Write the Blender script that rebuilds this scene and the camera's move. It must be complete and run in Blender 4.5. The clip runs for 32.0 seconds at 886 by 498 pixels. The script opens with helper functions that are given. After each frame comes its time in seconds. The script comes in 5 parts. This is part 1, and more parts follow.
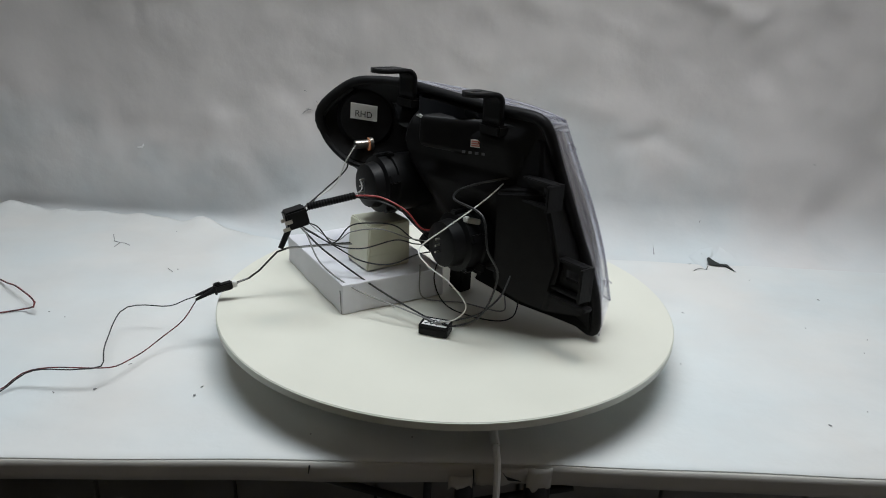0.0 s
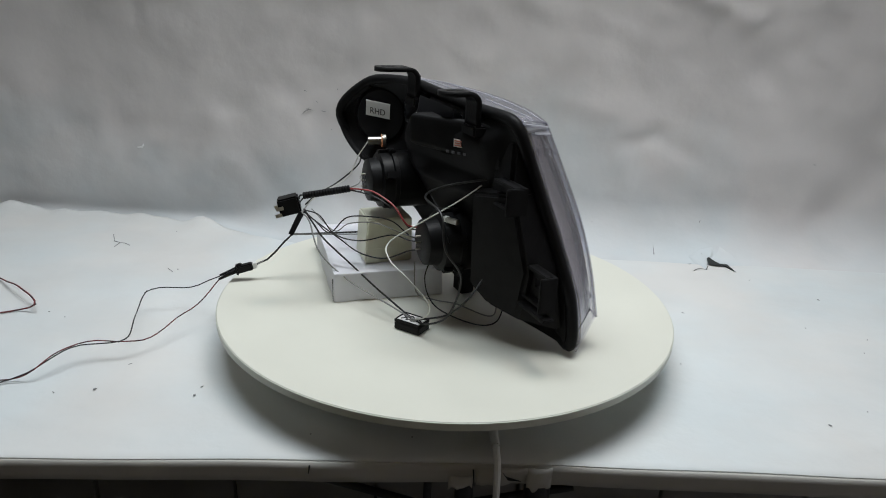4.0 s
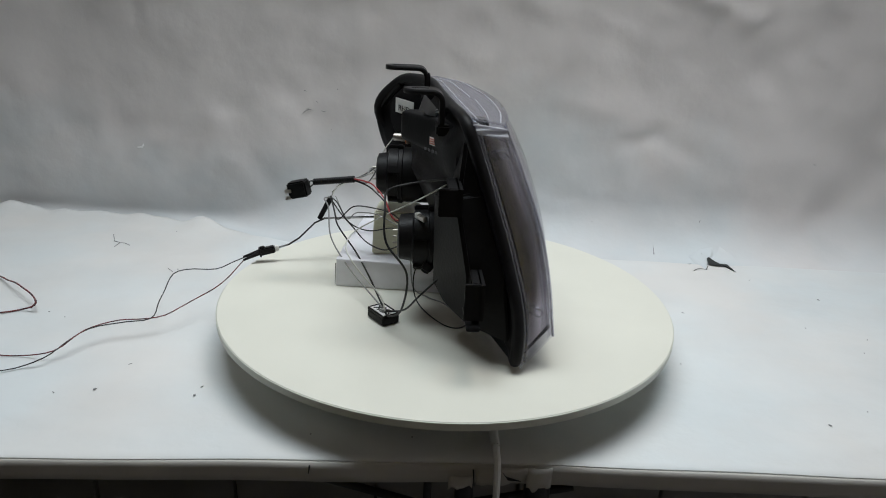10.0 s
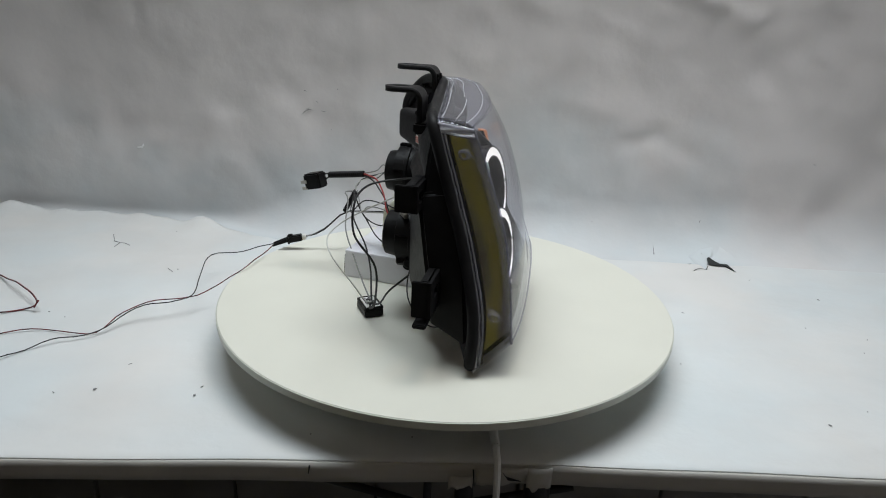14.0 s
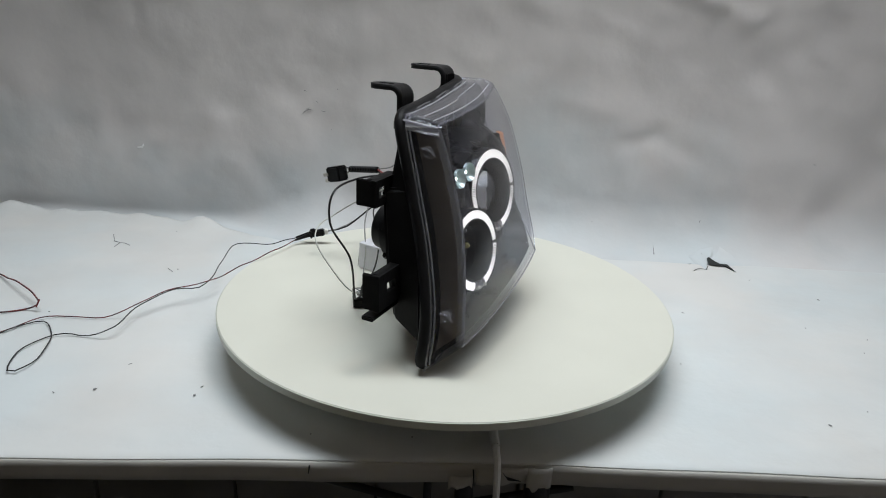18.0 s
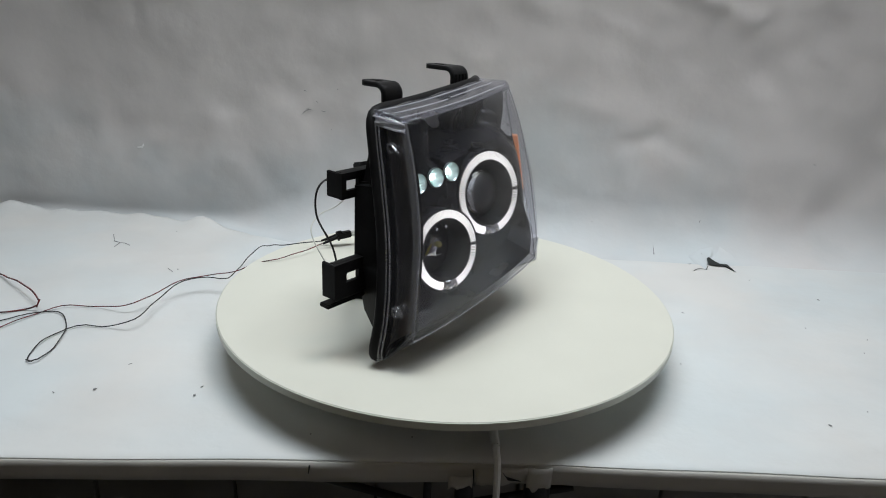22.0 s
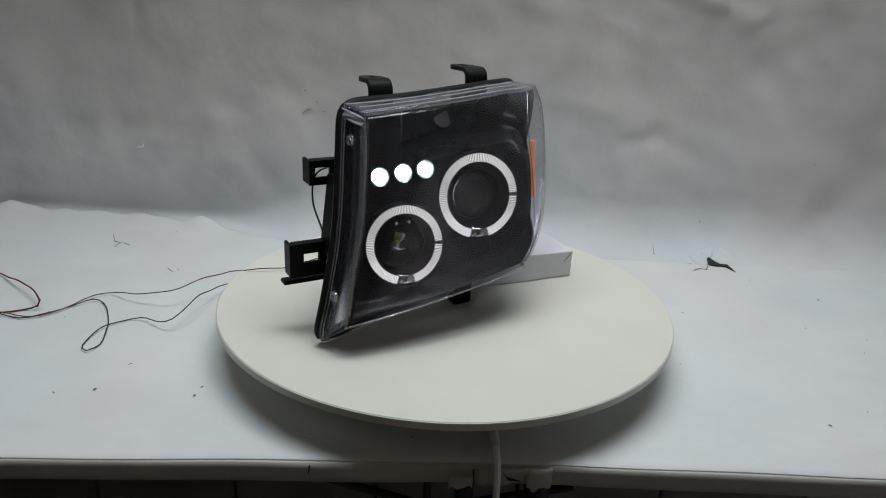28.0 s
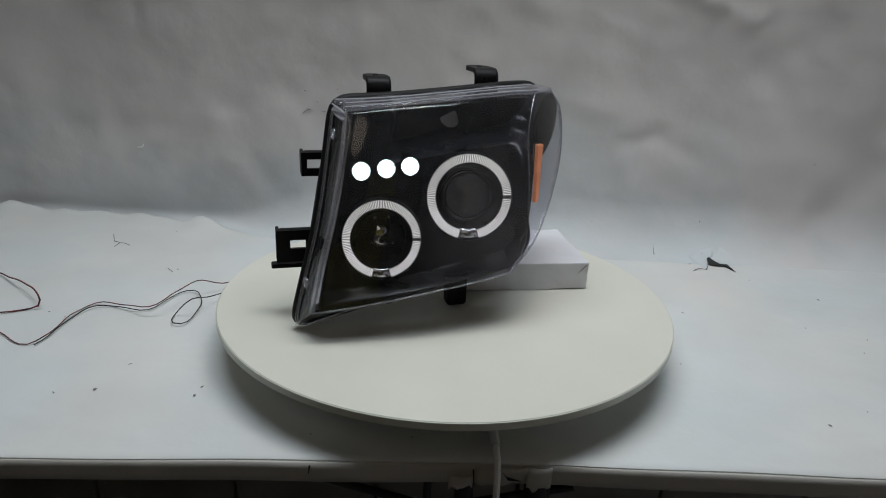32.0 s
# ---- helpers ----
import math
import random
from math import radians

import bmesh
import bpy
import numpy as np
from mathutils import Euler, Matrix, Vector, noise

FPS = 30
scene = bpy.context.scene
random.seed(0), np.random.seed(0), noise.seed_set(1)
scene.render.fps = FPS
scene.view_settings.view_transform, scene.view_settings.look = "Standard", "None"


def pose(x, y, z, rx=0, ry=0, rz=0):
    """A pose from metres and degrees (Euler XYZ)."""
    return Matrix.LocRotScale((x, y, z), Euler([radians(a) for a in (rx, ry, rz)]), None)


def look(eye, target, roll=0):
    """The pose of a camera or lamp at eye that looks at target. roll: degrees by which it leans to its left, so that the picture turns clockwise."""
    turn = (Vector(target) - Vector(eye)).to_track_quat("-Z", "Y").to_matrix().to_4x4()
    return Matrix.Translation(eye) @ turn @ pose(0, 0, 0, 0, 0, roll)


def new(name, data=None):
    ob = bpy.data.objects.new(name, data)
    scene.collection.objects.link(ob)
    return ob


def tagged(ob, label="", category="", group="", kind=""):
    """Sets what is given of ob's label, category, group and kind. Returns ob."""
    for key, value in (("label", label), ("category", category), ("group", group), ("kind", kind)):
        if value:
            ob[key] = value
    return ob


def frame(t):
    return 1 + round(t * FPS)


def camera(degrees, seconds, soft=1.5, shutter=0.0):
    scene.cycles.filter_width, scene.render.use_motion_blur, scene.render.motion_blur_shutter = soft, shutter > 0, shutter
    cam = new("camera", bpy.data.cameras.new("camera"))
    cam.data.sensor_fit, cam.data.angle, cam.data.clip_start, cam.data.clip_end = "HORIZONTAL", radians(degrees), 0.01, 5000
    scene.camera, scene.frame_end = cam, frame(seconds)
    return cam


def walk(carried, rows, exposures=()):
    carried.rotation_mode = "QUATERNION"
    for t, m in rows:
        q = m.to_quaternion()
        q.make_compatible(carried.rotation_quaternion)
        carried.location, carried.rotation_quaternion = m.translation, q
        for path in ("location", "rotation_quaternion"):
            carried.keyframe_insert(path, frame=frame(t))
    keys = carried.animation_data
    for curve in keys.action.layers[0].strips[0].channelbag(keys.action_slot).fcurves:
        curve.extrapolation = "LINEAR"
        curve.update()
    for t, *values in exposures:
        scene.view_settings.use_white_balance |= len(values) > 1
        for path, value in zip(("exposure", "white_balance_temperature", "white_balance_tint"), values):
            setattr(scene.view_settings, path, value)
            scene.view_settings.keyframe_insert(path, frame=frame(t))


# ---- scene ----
# Camera: stands still before the table, looking down at the turntable.
cam = camera(67.2, 32.0, soft=1.0)
EYE, AIM = (0.0, -0.8388, 0.3741), (-0.00764, 0.0995, 0.02848)
walk(cam, [(0.0, look(EYE, AIM, 2.766)), (32.0, look(EYE, AIM, 2.766))],
     exposures=[(0.0, -0.06), (12.0, -0.07), (20.0, -0.06), (25.0, -0.11), (27.0, -0.28), (28.0, -0.39), (30.0, -0.44), (32.0, -0.50)])

# ---- world and light ----
TABLE_Z = -0.06          # table top; the turntable's upper face is z = 0
WALL_Y = 0.44
world = bpy.data.worlds.new("world")
scene.world = world
world.use_nodes = True
bg = world.node_tree.nodes["Background"]
bg.inputs[0].default_value = (0.75, 0.85, 1.0, 1)
bg.inputs[1].default_value = 0.05


def area(name, eye, target, w, h, power, color, spread=180):
    d = bpy.data.lights.new(name, "AREA")
    d.shape, d.size, d.size_y, d.energy, d.color, d.spread = "RECTANGLE", w, h, power, color, radians(spread)
    ob = new(name, d)
    ob.matrix_world = look(eye, target)
    return ob


area("ceiling_tube_light", (0.03, 0.00, 1.75), (0.03, 0.0, 0), 1.6, 0.6, 16.2, (0.866, 0.956, 1.01), 120)
area("warm_ceiling_light", (0.22, 0.02, 1.76), (0.22, 0.3, 0.1), 0.25, 0.25, 3.6, (1.0, 0.78, 0.66))
# added fill from the front; no such lamp is known
area("front_fill_light", (-0.7, -1.55, 1.84), (-0.3, -0.9, 0), 1.0, 0.8, 2.3, (1.0, 0.86, 0.72))
# unseen, added to brighten the east wall that the side strip mirrors
area("east_wall_fill_light", (1.30, -1.40, 1.86), (2.0, -1.40, 0.1), 0.2, 2.8, 15.0, (0.96, 0.95, 1.0), 70)


# ---- materials ----
def mat(name, color, rough=0.5, metal=0.0, spots=0.0, scale=40.0, bump=0.0, emit=None, power=0.0, spec=0.5, bump_scale=None, coat=0.0):
    m = bpy.data.materials.new(name)
    m.use_nodes = True
    nt = m.node_tree
    b = nt.nodes["Principled BSDF"]
    b.inputs["Base Color"].default_value = (*color, 1)
    b.inputs["Roughness"].default_value = rough
    b.inputs["Metallic"].default_value = metal
    b.inputs["Specular IOR Level"].default_value = spec
    b.inputs["Coat Weight"].default_value = coat
    if emit:
        b.inputs["Emission Color"].default_value = (*emit, 1)
        b.inputs["Emission Strength"].default_value = power
    if spots or bump:
        tc = nt.nodes.new("ShaderNodeTexCoord")
    if spots:
        n1 = nt.nodes.new("ShaderNodeTexNoise")
        n1.inputs["Scale"].default_value = scale
        n1.inputs["Detail"].default_value = 8
        n2 = nt.nodes.new("ShaderNodeTexNoise")
        n2.inputs["Scale"].default_value = scale * 0.13
        n2.inputs["Detail"].default_value = 3
        for n in (n1, n2):
            nt.links.new(tc.outputs["Object"], n.inputs["Vector"])
        add = nt.nodes.new("ShaderNodeMath")
        add.operation = "ADD"
        nt.links.new(n1.outputs["Fac"], add.inputs[0])
        nt.links.new(n2.outputs["Fac"], add.inputs[1])
        ramp = nt.nodes.new("ShaderNodeMapRange")
        ramp.inputs["From Min"].default_value, ramp.inputs["From Max"].default_value = 0.7, 1.3
        nt.links.new(add.outputs[0], ramp.inputs["Value"])
        mix = nt.nodes.new("ShaderNodeMix")
        mix.data_type = "RGBA"
        mix.inputs["A"].default_value = (*[c * (1 - spots) for c in color], 1)
        mix.inputs["B"].default_value = (*[min(1, c * (1 + spots)) for c in color], 1)
        nt.links.new(ramp.outputs["Result"], mix.inputs["Factor"])
        nt.links.new(mix.outputs["Result"], b.inputs["Base Color"])
        rr = nt.nodes.new("ShaderNodeMapRange")
        rr.inputs["To Min"].default_value, rr.inputs["To Max"].default_value = max(0.02, rough - 0.1), min(1, rough + 0.12)
        nt.links.new(n1.outputs["Fac"], rr.inputs["Value"])
        nt.links.new(rr.outputs["Result"], b.inputs["Roughness"])
    if bump:
        n3 = nt.nodes.new("ShaderNodeTexNoise")
        n3.inputs["Scale"].default_value = bump_scale or scale * 2
        n3.inputs["Detail"].default_value = 6
        nt.links.new(tc.outputs["Object"], n3.inputs["Vector"])
        bp = nt.nodes.new("ShaderNodeBump")
        bp.inputs["Strength"].default_value = bump
        bp.inputs["Distance"].default_value = 0.002
        nt.links.new(n3.outputs["Fac"], bp.inputs["Height"])
        nt.links.new(bp.outputs["Normal"], b.inputs["Normal"])
    return m


def clear(name, tint, ior, rough=0.03, haze=0.0, haze_color=(0.8, 0.8, 0.85)):
    """Clear plastic sheet: passes light, with surface gloss and a little milkiness."""
    m = bpy.data.materials.new(name)
    m.use_nodes = True
    nt = m.node_tree
    nt.nodes.remove(nt.nodes["Principled BSDF"])
    out = nt.nodes["Material Output"]
    tr = nt.nodes.new("ShaderNodeBsdfTransparent")
    tr.inputs[0].default_value = (*tint, 1)
    gl = nt.nodes.new("ShaderNodeBsdfGlossy")
    gl.inputs["Roughness"].default_value = rough
    df = nt.nodes.new("ShaderNodeBsdfDiffuse")
    df.inputs[0].default_value = (*haze_color, 1)
    lw = nt.nodes.new("ShaderNodeLayerWeight")
    lw.inputs["Blend"].default_value = 0.5
    pw = nt.nodes.new("ShaderNodeMath")
    pw.operation, pw.inputs[1].default_value = "POWER", 4.5
    nt.links.new(lw.outputs["Facing"], pw.inputs[0])
    f0 = ((ior - 1) / (ior + 1)) ** 2
    fr = nt.nodes.new("ShaderNodeMapRange")
    fr.inputs["To Min"].default_value, fr.inputs["To Max"].default_value = f0, 0.74
    nt.links.new(pw.outputs[0], fr.inputs["Value"])
    m1, m2 = nt.nodes.new("ShaderNodeMixShader"), nt.nodes.new("ShaderNodeMixShader")
    m1.inputs[0].default_value = haze
    nt.links.new(tr.outputs[0], m1.inputs[1])
    nt.links.new(df.outputs[0], m1.inputs[2])
    nt.links.new(fr.outputs["Result"], m2.inputs[0])
    nt.links.new(m1.outputs[0], m2.inputs[1])
    nt.links.new(gl.outputs[0], m2.inputs[2])
    nt.links.new(m2.outputs[0], out.inputs["Surface"])
    return m


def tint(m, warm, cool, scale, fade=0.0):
    """Two tones in large soft patches, drifting with height, multiplied into a paper's colour."""
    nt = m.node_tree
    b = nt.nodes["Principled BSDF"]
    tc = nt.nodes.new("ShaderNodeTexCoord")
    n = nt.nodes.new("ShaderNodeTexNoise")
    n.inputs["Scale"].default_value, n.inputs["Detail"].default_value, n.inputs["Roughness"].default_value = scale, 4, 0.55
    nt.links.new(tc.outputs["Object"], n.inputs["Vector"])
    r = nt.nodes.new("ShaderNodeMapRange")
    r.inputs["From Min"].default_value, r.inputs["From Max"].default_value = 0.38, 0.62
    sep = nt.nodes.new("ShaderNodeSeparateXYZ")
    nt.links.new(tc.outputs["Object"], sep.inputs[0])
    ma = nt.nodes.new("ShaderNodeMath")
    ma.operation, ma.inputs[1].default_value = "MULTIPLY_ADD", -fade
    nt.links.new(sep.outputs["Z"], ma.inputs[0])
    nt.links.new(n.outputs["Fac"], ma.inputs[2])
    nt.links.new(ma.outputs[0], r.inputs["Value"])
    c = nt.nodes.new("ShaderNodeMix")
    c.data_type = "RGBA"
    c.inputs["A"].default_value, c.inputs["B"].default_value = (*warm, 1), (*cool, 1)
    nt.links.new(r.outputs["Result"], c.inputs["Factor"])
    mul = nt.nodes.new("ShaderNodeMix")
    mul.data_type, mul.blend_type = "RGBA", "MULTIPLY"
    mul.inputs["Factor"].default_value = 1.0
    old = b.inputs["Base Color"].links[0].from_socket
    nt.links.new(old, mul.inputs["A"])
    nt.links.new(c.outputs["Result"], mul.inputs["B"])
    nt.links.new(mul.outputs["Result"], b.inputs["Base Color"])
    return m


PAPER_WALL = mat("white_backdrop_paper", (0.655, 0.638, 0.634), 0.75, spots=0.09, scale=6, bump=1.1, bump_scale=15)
# warm and cool lamp light on the backdrop, painted into its colour
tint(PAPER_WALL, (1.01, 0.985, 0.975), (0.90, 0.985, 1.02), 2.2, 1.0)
PAPER = mat("white_table_paper", (0.642, 0.658, 0.656), 0.7, spots=0.06, scale=9, bump=0.85, bump_scale=22)
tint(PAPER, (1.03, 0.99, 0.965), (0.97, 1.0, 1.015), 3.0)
# same white paper; the front edge's shade is put into its colour
PAPER_SHADED = mat("shaded_edge_paper", (0.44, 0.425, 0.395), 0.7, spots=0.08, scale=20, bump=0.2)
CREAM = mat("cream_laminate", (0.690, 0.682, 0.602), 0.42, spots=0.03, scale=14, bump=0.05)
CREAM_EDGE = mat("cream_edge_band", (0.67, 0.69, 0.61), 0.5, spots=0.05, scale=40)
BLACK = mat("black_moulded_plastic", (0.0125, 0.0122, 0.0127), 0.42, spots=0.2, scale=60, bump=0.16, bump_scale=300, spec=0.09)
BLACK_SOFT = mat("black_rubber", (0.0085, 0.0085, 0.009), 0.42, spots=0.15, scale=80, bump=0.1, spec=0.15)
BEZEL = mat("black_gloss_bezel", (0.0095, 0.010, 0.0115), 0.28, spots=0.1, scale=30, spec=0.24)
SIDE_STRIP = mat("satin_metal_film", (0.86, 0.85, 0.82), 0.20, metal=1.0, spots=0.08, scale=30, bump=0.05, bump_scale=25)
LENS = clear("clear_polycarbonate", (0.93, 0.93, 0.95), 1.52, 0.04, 0.010, (0.80, 0.82, 0.84))
LENS_EDGE = clear("lens_edge_polycarbonate", (0.80, 0.80, 0.85), 1.9, 0.12, 0.12, (0.88, 0.88, 0.91))
LENS_FROST_GLINT = clear("frosted_glint_polycarbonate", (0.85, 0.85, 0.90), 1.7, 0.10, 0.36, (0.90, 0.90, 0.93))
LENS_TOP = clear("hazy_polycarbonate", (0.86, 0.86, 0.91), 1.5, 0.06, 0.05, (0.84, 0.84, 0.89))
GLASS = clear("projector_glass", (0.82, 0.85, 0.88), 1.6, 0.03, 0.015)
LENS_GLASS = mat("solid_projector_glass", (0.96, 0.98, 1.0), 0.02)
LENS_GLASS.node_tree.nodes["Principled BSDF"].inputs["Transmission Weight"].default_value = 1.0
CHROME = mat("chrome", (0.75, 0.75, 0.76), 0.12, metal=1.0)
STEEL = mat("dull_steel", (0.55, 0.52, 0.47), 0.3, metal=1.0, spots=0.15, scale=200)
RING_GLOW = mat("glowing_ring", (0.8, 0.8, 0.8), 0.4, emit=(1.0, 0.97, 0.96), power=1.25)
RING_DIM = mat("glowing_ring_upper", (0.8, 0.8, 0.8), 0.4, emit=(1.0, 0.98, 0.93), power=0.98)
RING_BASE = mat("ring_light_guide", (0.12, 0.12, 0.12), 0.35, emit=(1.0, 0.97, 0.95), power=0.02)
LED_GLOW = mat("led_emitter", (0.8, 0.9, 0.9), 0.4, emit=(0.88, 0.99, 1.0), power=34.0)
LED_CUP = mat("led_reflector_cup", (0.70, 0.82, 0.80), 0.36, metal=1.0)
# the reflector's returned light is added as a glow of its own
AMBER = mat("glowing_amber_reflector", (0.80, 0.32, 0.14), 0.3, spots=0.45, scale=500, emit=(1.0, 0.36, 0.17), power=0.26)
LABEL = mat("white_label", (0.78, 0.78, 0.76), 0.6, spots=0.03, scale=60)
LABEL_RED = mat("red_label_print", (0.62, 0.25, 0.2), 0.6)
INK = mat("black_ink", (0.02, 0.02, 0.02), 0.7)
GREY_PRINT = mat("grey_moulded_print", (0.10, 0.10, 0.11), 0.6)
PALE_PATCH = mat("pale_round_patch", (0.82, 0.82, 0.82), 0.6, spots=0.03, scale=60)
WIRE_BLACK = mat("black_wire", (0.008, 0.008, 0.008), 0.5)
WIRE_WHITE = mat("white_wire", (0.62, 0.62, 0.58), 0.45)
WIRE_GREY = mat("grey_wire", (0.24, 0.24, 0.23), 0.45)
WIRE_RED = mat("red_wire", (0.33, 0.03, 0.03), 0.4)
WIRE_DARKRED = mat("dark_red_wire", (0.13, 0.016, 0.018), 0.45)
WIRE_MAROON = mat("maroon_wire", (0.05, 0.010, 0.012), 0.45)
WHITE_PLASTIC = mat("white_plastic", (0.75, 0.75, 0.72), 0.4)
BOX_WHITE = mat("white_wrapping_paper", (0.74, 0.74, 0.78), 0.6, spots=0.03, scale=25, bump=0.2, bump_scale=30)
CARD_CREAM = mat("cream_card", (0.76, 0.75, 0.60), 0.45, spots=0.05, scale=30)
BULB = mat("warm_bulb", (0.55, 0.30, 0.18), 0.3, emit=(1.0, 0.34, 0.14), power=0.10)
BULB_TIP = mat("yellow_bulb_glass", (0.55, 0.5, 0.2), 0.15, coat=0.5)
METAL_DARK = mat("dark_painted_metal", (0.02, 0.02, 0.022), 0.45, spots=0.2, scale=30)
PANEL_DARK = mat("dark_cabinet_panel", (0.27, 0.265, 0.26), 0.6, spots=0.2, scale=8)
ROOM = mat("room_plaster", (0.32, 0.29, 0.255), 0.8, spots=0.05, scale=4)
ROOM_BROWN = mat("brown_painted_plaster", (0.26, 0.23, 0.19), 0.8, spots=0.1, scale=4)
ROOM_DARK = mat("dark_painted_plaster", (0.10, 0.10, 0.105), 0.8, spots=0.1, scale=4)
MIRRORED_OLIVE = mat("olive_mirrored_surface", (0.66, 0.58, 0.08), 0.8, spots=0.08, scale=4)
ROOM_PALE = mat("pale_plaster", (0.76, 0.75, 0.79), 0.8, spots=0.05, scale=4)
FLOOR = mat("floor_tile", (0.09, 0.088, 0.085), 0.5, spots=0.2, scale=6)
DARK_HOLE = mat("dark_gap", (0.01, 0.012, 0.012), 0.8)
SPECK = mat("dark_crumb", (0.19, 0.19, 0.195), 0.8)


# ---- mesh helpers ----
TURN0 = -50.5             # the lamp's own axes on the turntable
BASE = {}


def L(a, b, z):
    """A point of the turntable: a along the lamp's front, b out of its front, z up."""
    return Vector((-a, b, z))


def thing(name, base, label, category, group="", kind=""):
    ob = new(name)
    BASE[ob] = Vector(base)
    ob.matrix_world = Matrix.Translation(base)
    return tagged(ob, label, category, group, kind)


def part(name, bm, material, parent, label="", smooth=True):
    base = BASE[parent]
    bmesh.ops.translate(bm, verts=bm.verts, vec=-base)
    bmesh.ops.recalc_face_normals(bm, faces=bm.faces)
    me = bpy.data.meshes.new(name)
    bm.to_mesh(me)
    bm.free()
    me.materials.append(material)
    if smooth:
        me.polygons.foreach_set("use_smooth", [True] * len(me.polygons))
        me.set_sharp_from_angle(angle=radians(38))
    ob = new(name, me)
    ob.parent = parent
    BASE[ob] = base
    return tagged(ob, label)


def block(size, at=(0, 0, 0), rot=(0, 0, 0), bevel=0.0, bm=None, seg=2):
    bm2 = bmesh.new()
    bmesh.ops.create_cube(bm2, size=1)
    bmesh.ops.scale(bm2, vec=size, verts=bm2.verts)
    if bevel:
        bmesh.ops.bevel(bm2, geom=bm2.edges[:], offset=bevel, segments=seg, affect="EDGES")
    bmesh.ops.transform(bm2, matrix=pose(*at, *rot), verts=bm2.verts)
    return merge(bm, bm2)


def merge(bm, bm2):
    if bm is None:
        return bm2
    me = bpy.data.meshes.new("scratch")
    bm2.to_mesh(me)
    bm2.free()
    bm.from_mesh(me)
    bpy.data.meshes.remove(me)
    return bm


def rod(p0, p1, r0, r1=None, seg=20, bm=None, cap=True):
    r1 = r0 if r1 is None else r1
    p0, p1 = Vector(p0), Vector(p1)
    return lathe([(0, r0), ((p1 - p0).length, r1)], p0, p1 - p0, seg, bm, cap)


def lathe(profile, at, axis, seg=32, bm=None, cap=True):
    """Profile of (distance along axis, radius), turned round the axis."""
    bm2 = bmesh.new()
    q = Vector(axis).to_track_quat("Z", "X").to_matrix().to_4x4()
    rings = []
    for h, r in profile:
        rings.append([bm2.verts.new((r * math.cos(2 * math.pi * k / seg), r * math.sin(2 * math.pi * k / seg), h)) for k in range(seg)])
    for u, v in zip(rings, rings[1:]):
        for k in range(seg):
            bm2.faces.new((u[k], u[(k + 1) % seg], v[(k + 1) % seg], v[k]))
    if cap:
        for ring in (rings[0], rings[-1]):
            bm2.faces.new(ring)
    bmesh.ops.transform(bm2, matrix=Matrix.Translation(at) @ q, verts=bm2.verts)
    return merge(bm, bm2)


def smooth_path(pts, n=10):
    pts = [Vector(p) for p in pts]
    e = [2 * pts[0] - pts[1], *pts, 2 * pts[-1] - pts[-2]]
    out = []
    for i in range(1, len(e) - 2):
        p0, p1, p2, p3 = e[i - 1:i + 3]
        for k in range(n):
            t = k / n
            out.append(0.5 * (2 * p1 + (p2 - p0) * t + (2 * p0 - 5 * p1 + 4 * p2 - p3) * t * t + (3 * p1 - p0 - 3 * p2 + p3) * t ** 3))
    return out + [pts[-1]]


def tube(pts, r, seg=8, n=8, bm=None, closed=False, smooth_it=True):
    path = smooth_path(pts, n) if smooth_it else [Vector(p) for p in pts]
    bm2 = bmesh.new()
    rings, side = [], None
    for i, p in enumerate(path):
        d = (path[min(i + 1, len(path) - 1)] - path[max(i - 1, 0)]).normalized()
        if side is None:
            side = d.orthogonal().normalized()
        side = (side - d * side.dot(d)).normalized()
        up = d.cross(side)
        rings.append([bm2.verts.new(p + r * (math.cos(2 * math.pi * k / seg) * side + math.sin(2 * math.pi * k / seg) * up)) for k in range(seg)])
    for u, v in zip(rings, rings[1:]):
        for k in range(seg):
            bm2.faces.new((u[k], u[(k + 1) % seg], v[(k + 1) % seg], v[k]))
    bm2.faces.new(rings[0])
    bm2.faces.new(rings[-1])
    return merge(bm, bm2)


def sheet(fn, nu, nv, bm=None, keep=None):
    bm2 = bmesh.new()
    g = [[bm2.verts.new(fn(i / nu, j / nv)) for j in range(nv + 1)] for i in range(nu + 1)]
    for i in range(nu):
        for j in range(nv):
            f = (g[i][j], g[i + 1][j], g[i + 1][j + 1], g[i][j + 1])
            if keep is None or keep(sum((v.co for v in f), Vector()) / 4):
                bm2.faces.new(f)
    loose = [v for v in bm2.verts if not v.link_faces]
    bmesh.ops.delete(bm2, geom=loose, context="VERTS")
    return merge(bm, bm2)


def prism(outline, direction, bm=None, bevel=0.0):
    """A plate with that outline, as thick as direction is long."""
    bm2 = bmesh.new()
    low = [bm2.verts.new(p) for p in outline]
    high = [bm2.verts.new(Vector(p) + Vector(direction)) for p in outline]
    n = len(low)
    bm2.faces.new(low)
    bm2.faces.new(high[::-1])
    for k in range(n):
        bm2.faces.new((low[k], high[k], high[(k + 1) % n], low[(k + 1) % n]))
    if bevel:
        bmesh.ops.bevel(bm2, geom=bm2.edges[:], offset=bevel, segments=2, affect="EDGES")
    return merge(bm, bm2)


def along(pts, t):
    """A point at the share t of a line of points, by length."""
    d = [(q - p).length for p, q in zip(pts, pts[1:])]
    s = t * sum(d)
    for p, q, k in zip(pts, pts[1:], d):
        if s <= k:
            return p.lerp(q, s / k if k else 0)
        s -= k
    return pts[-1].copy()


def step(lo, hi, x):
    x = min(1, max(0, (x - lo) / (hi - lo)))
    return x * x * (3 - 2 * x)


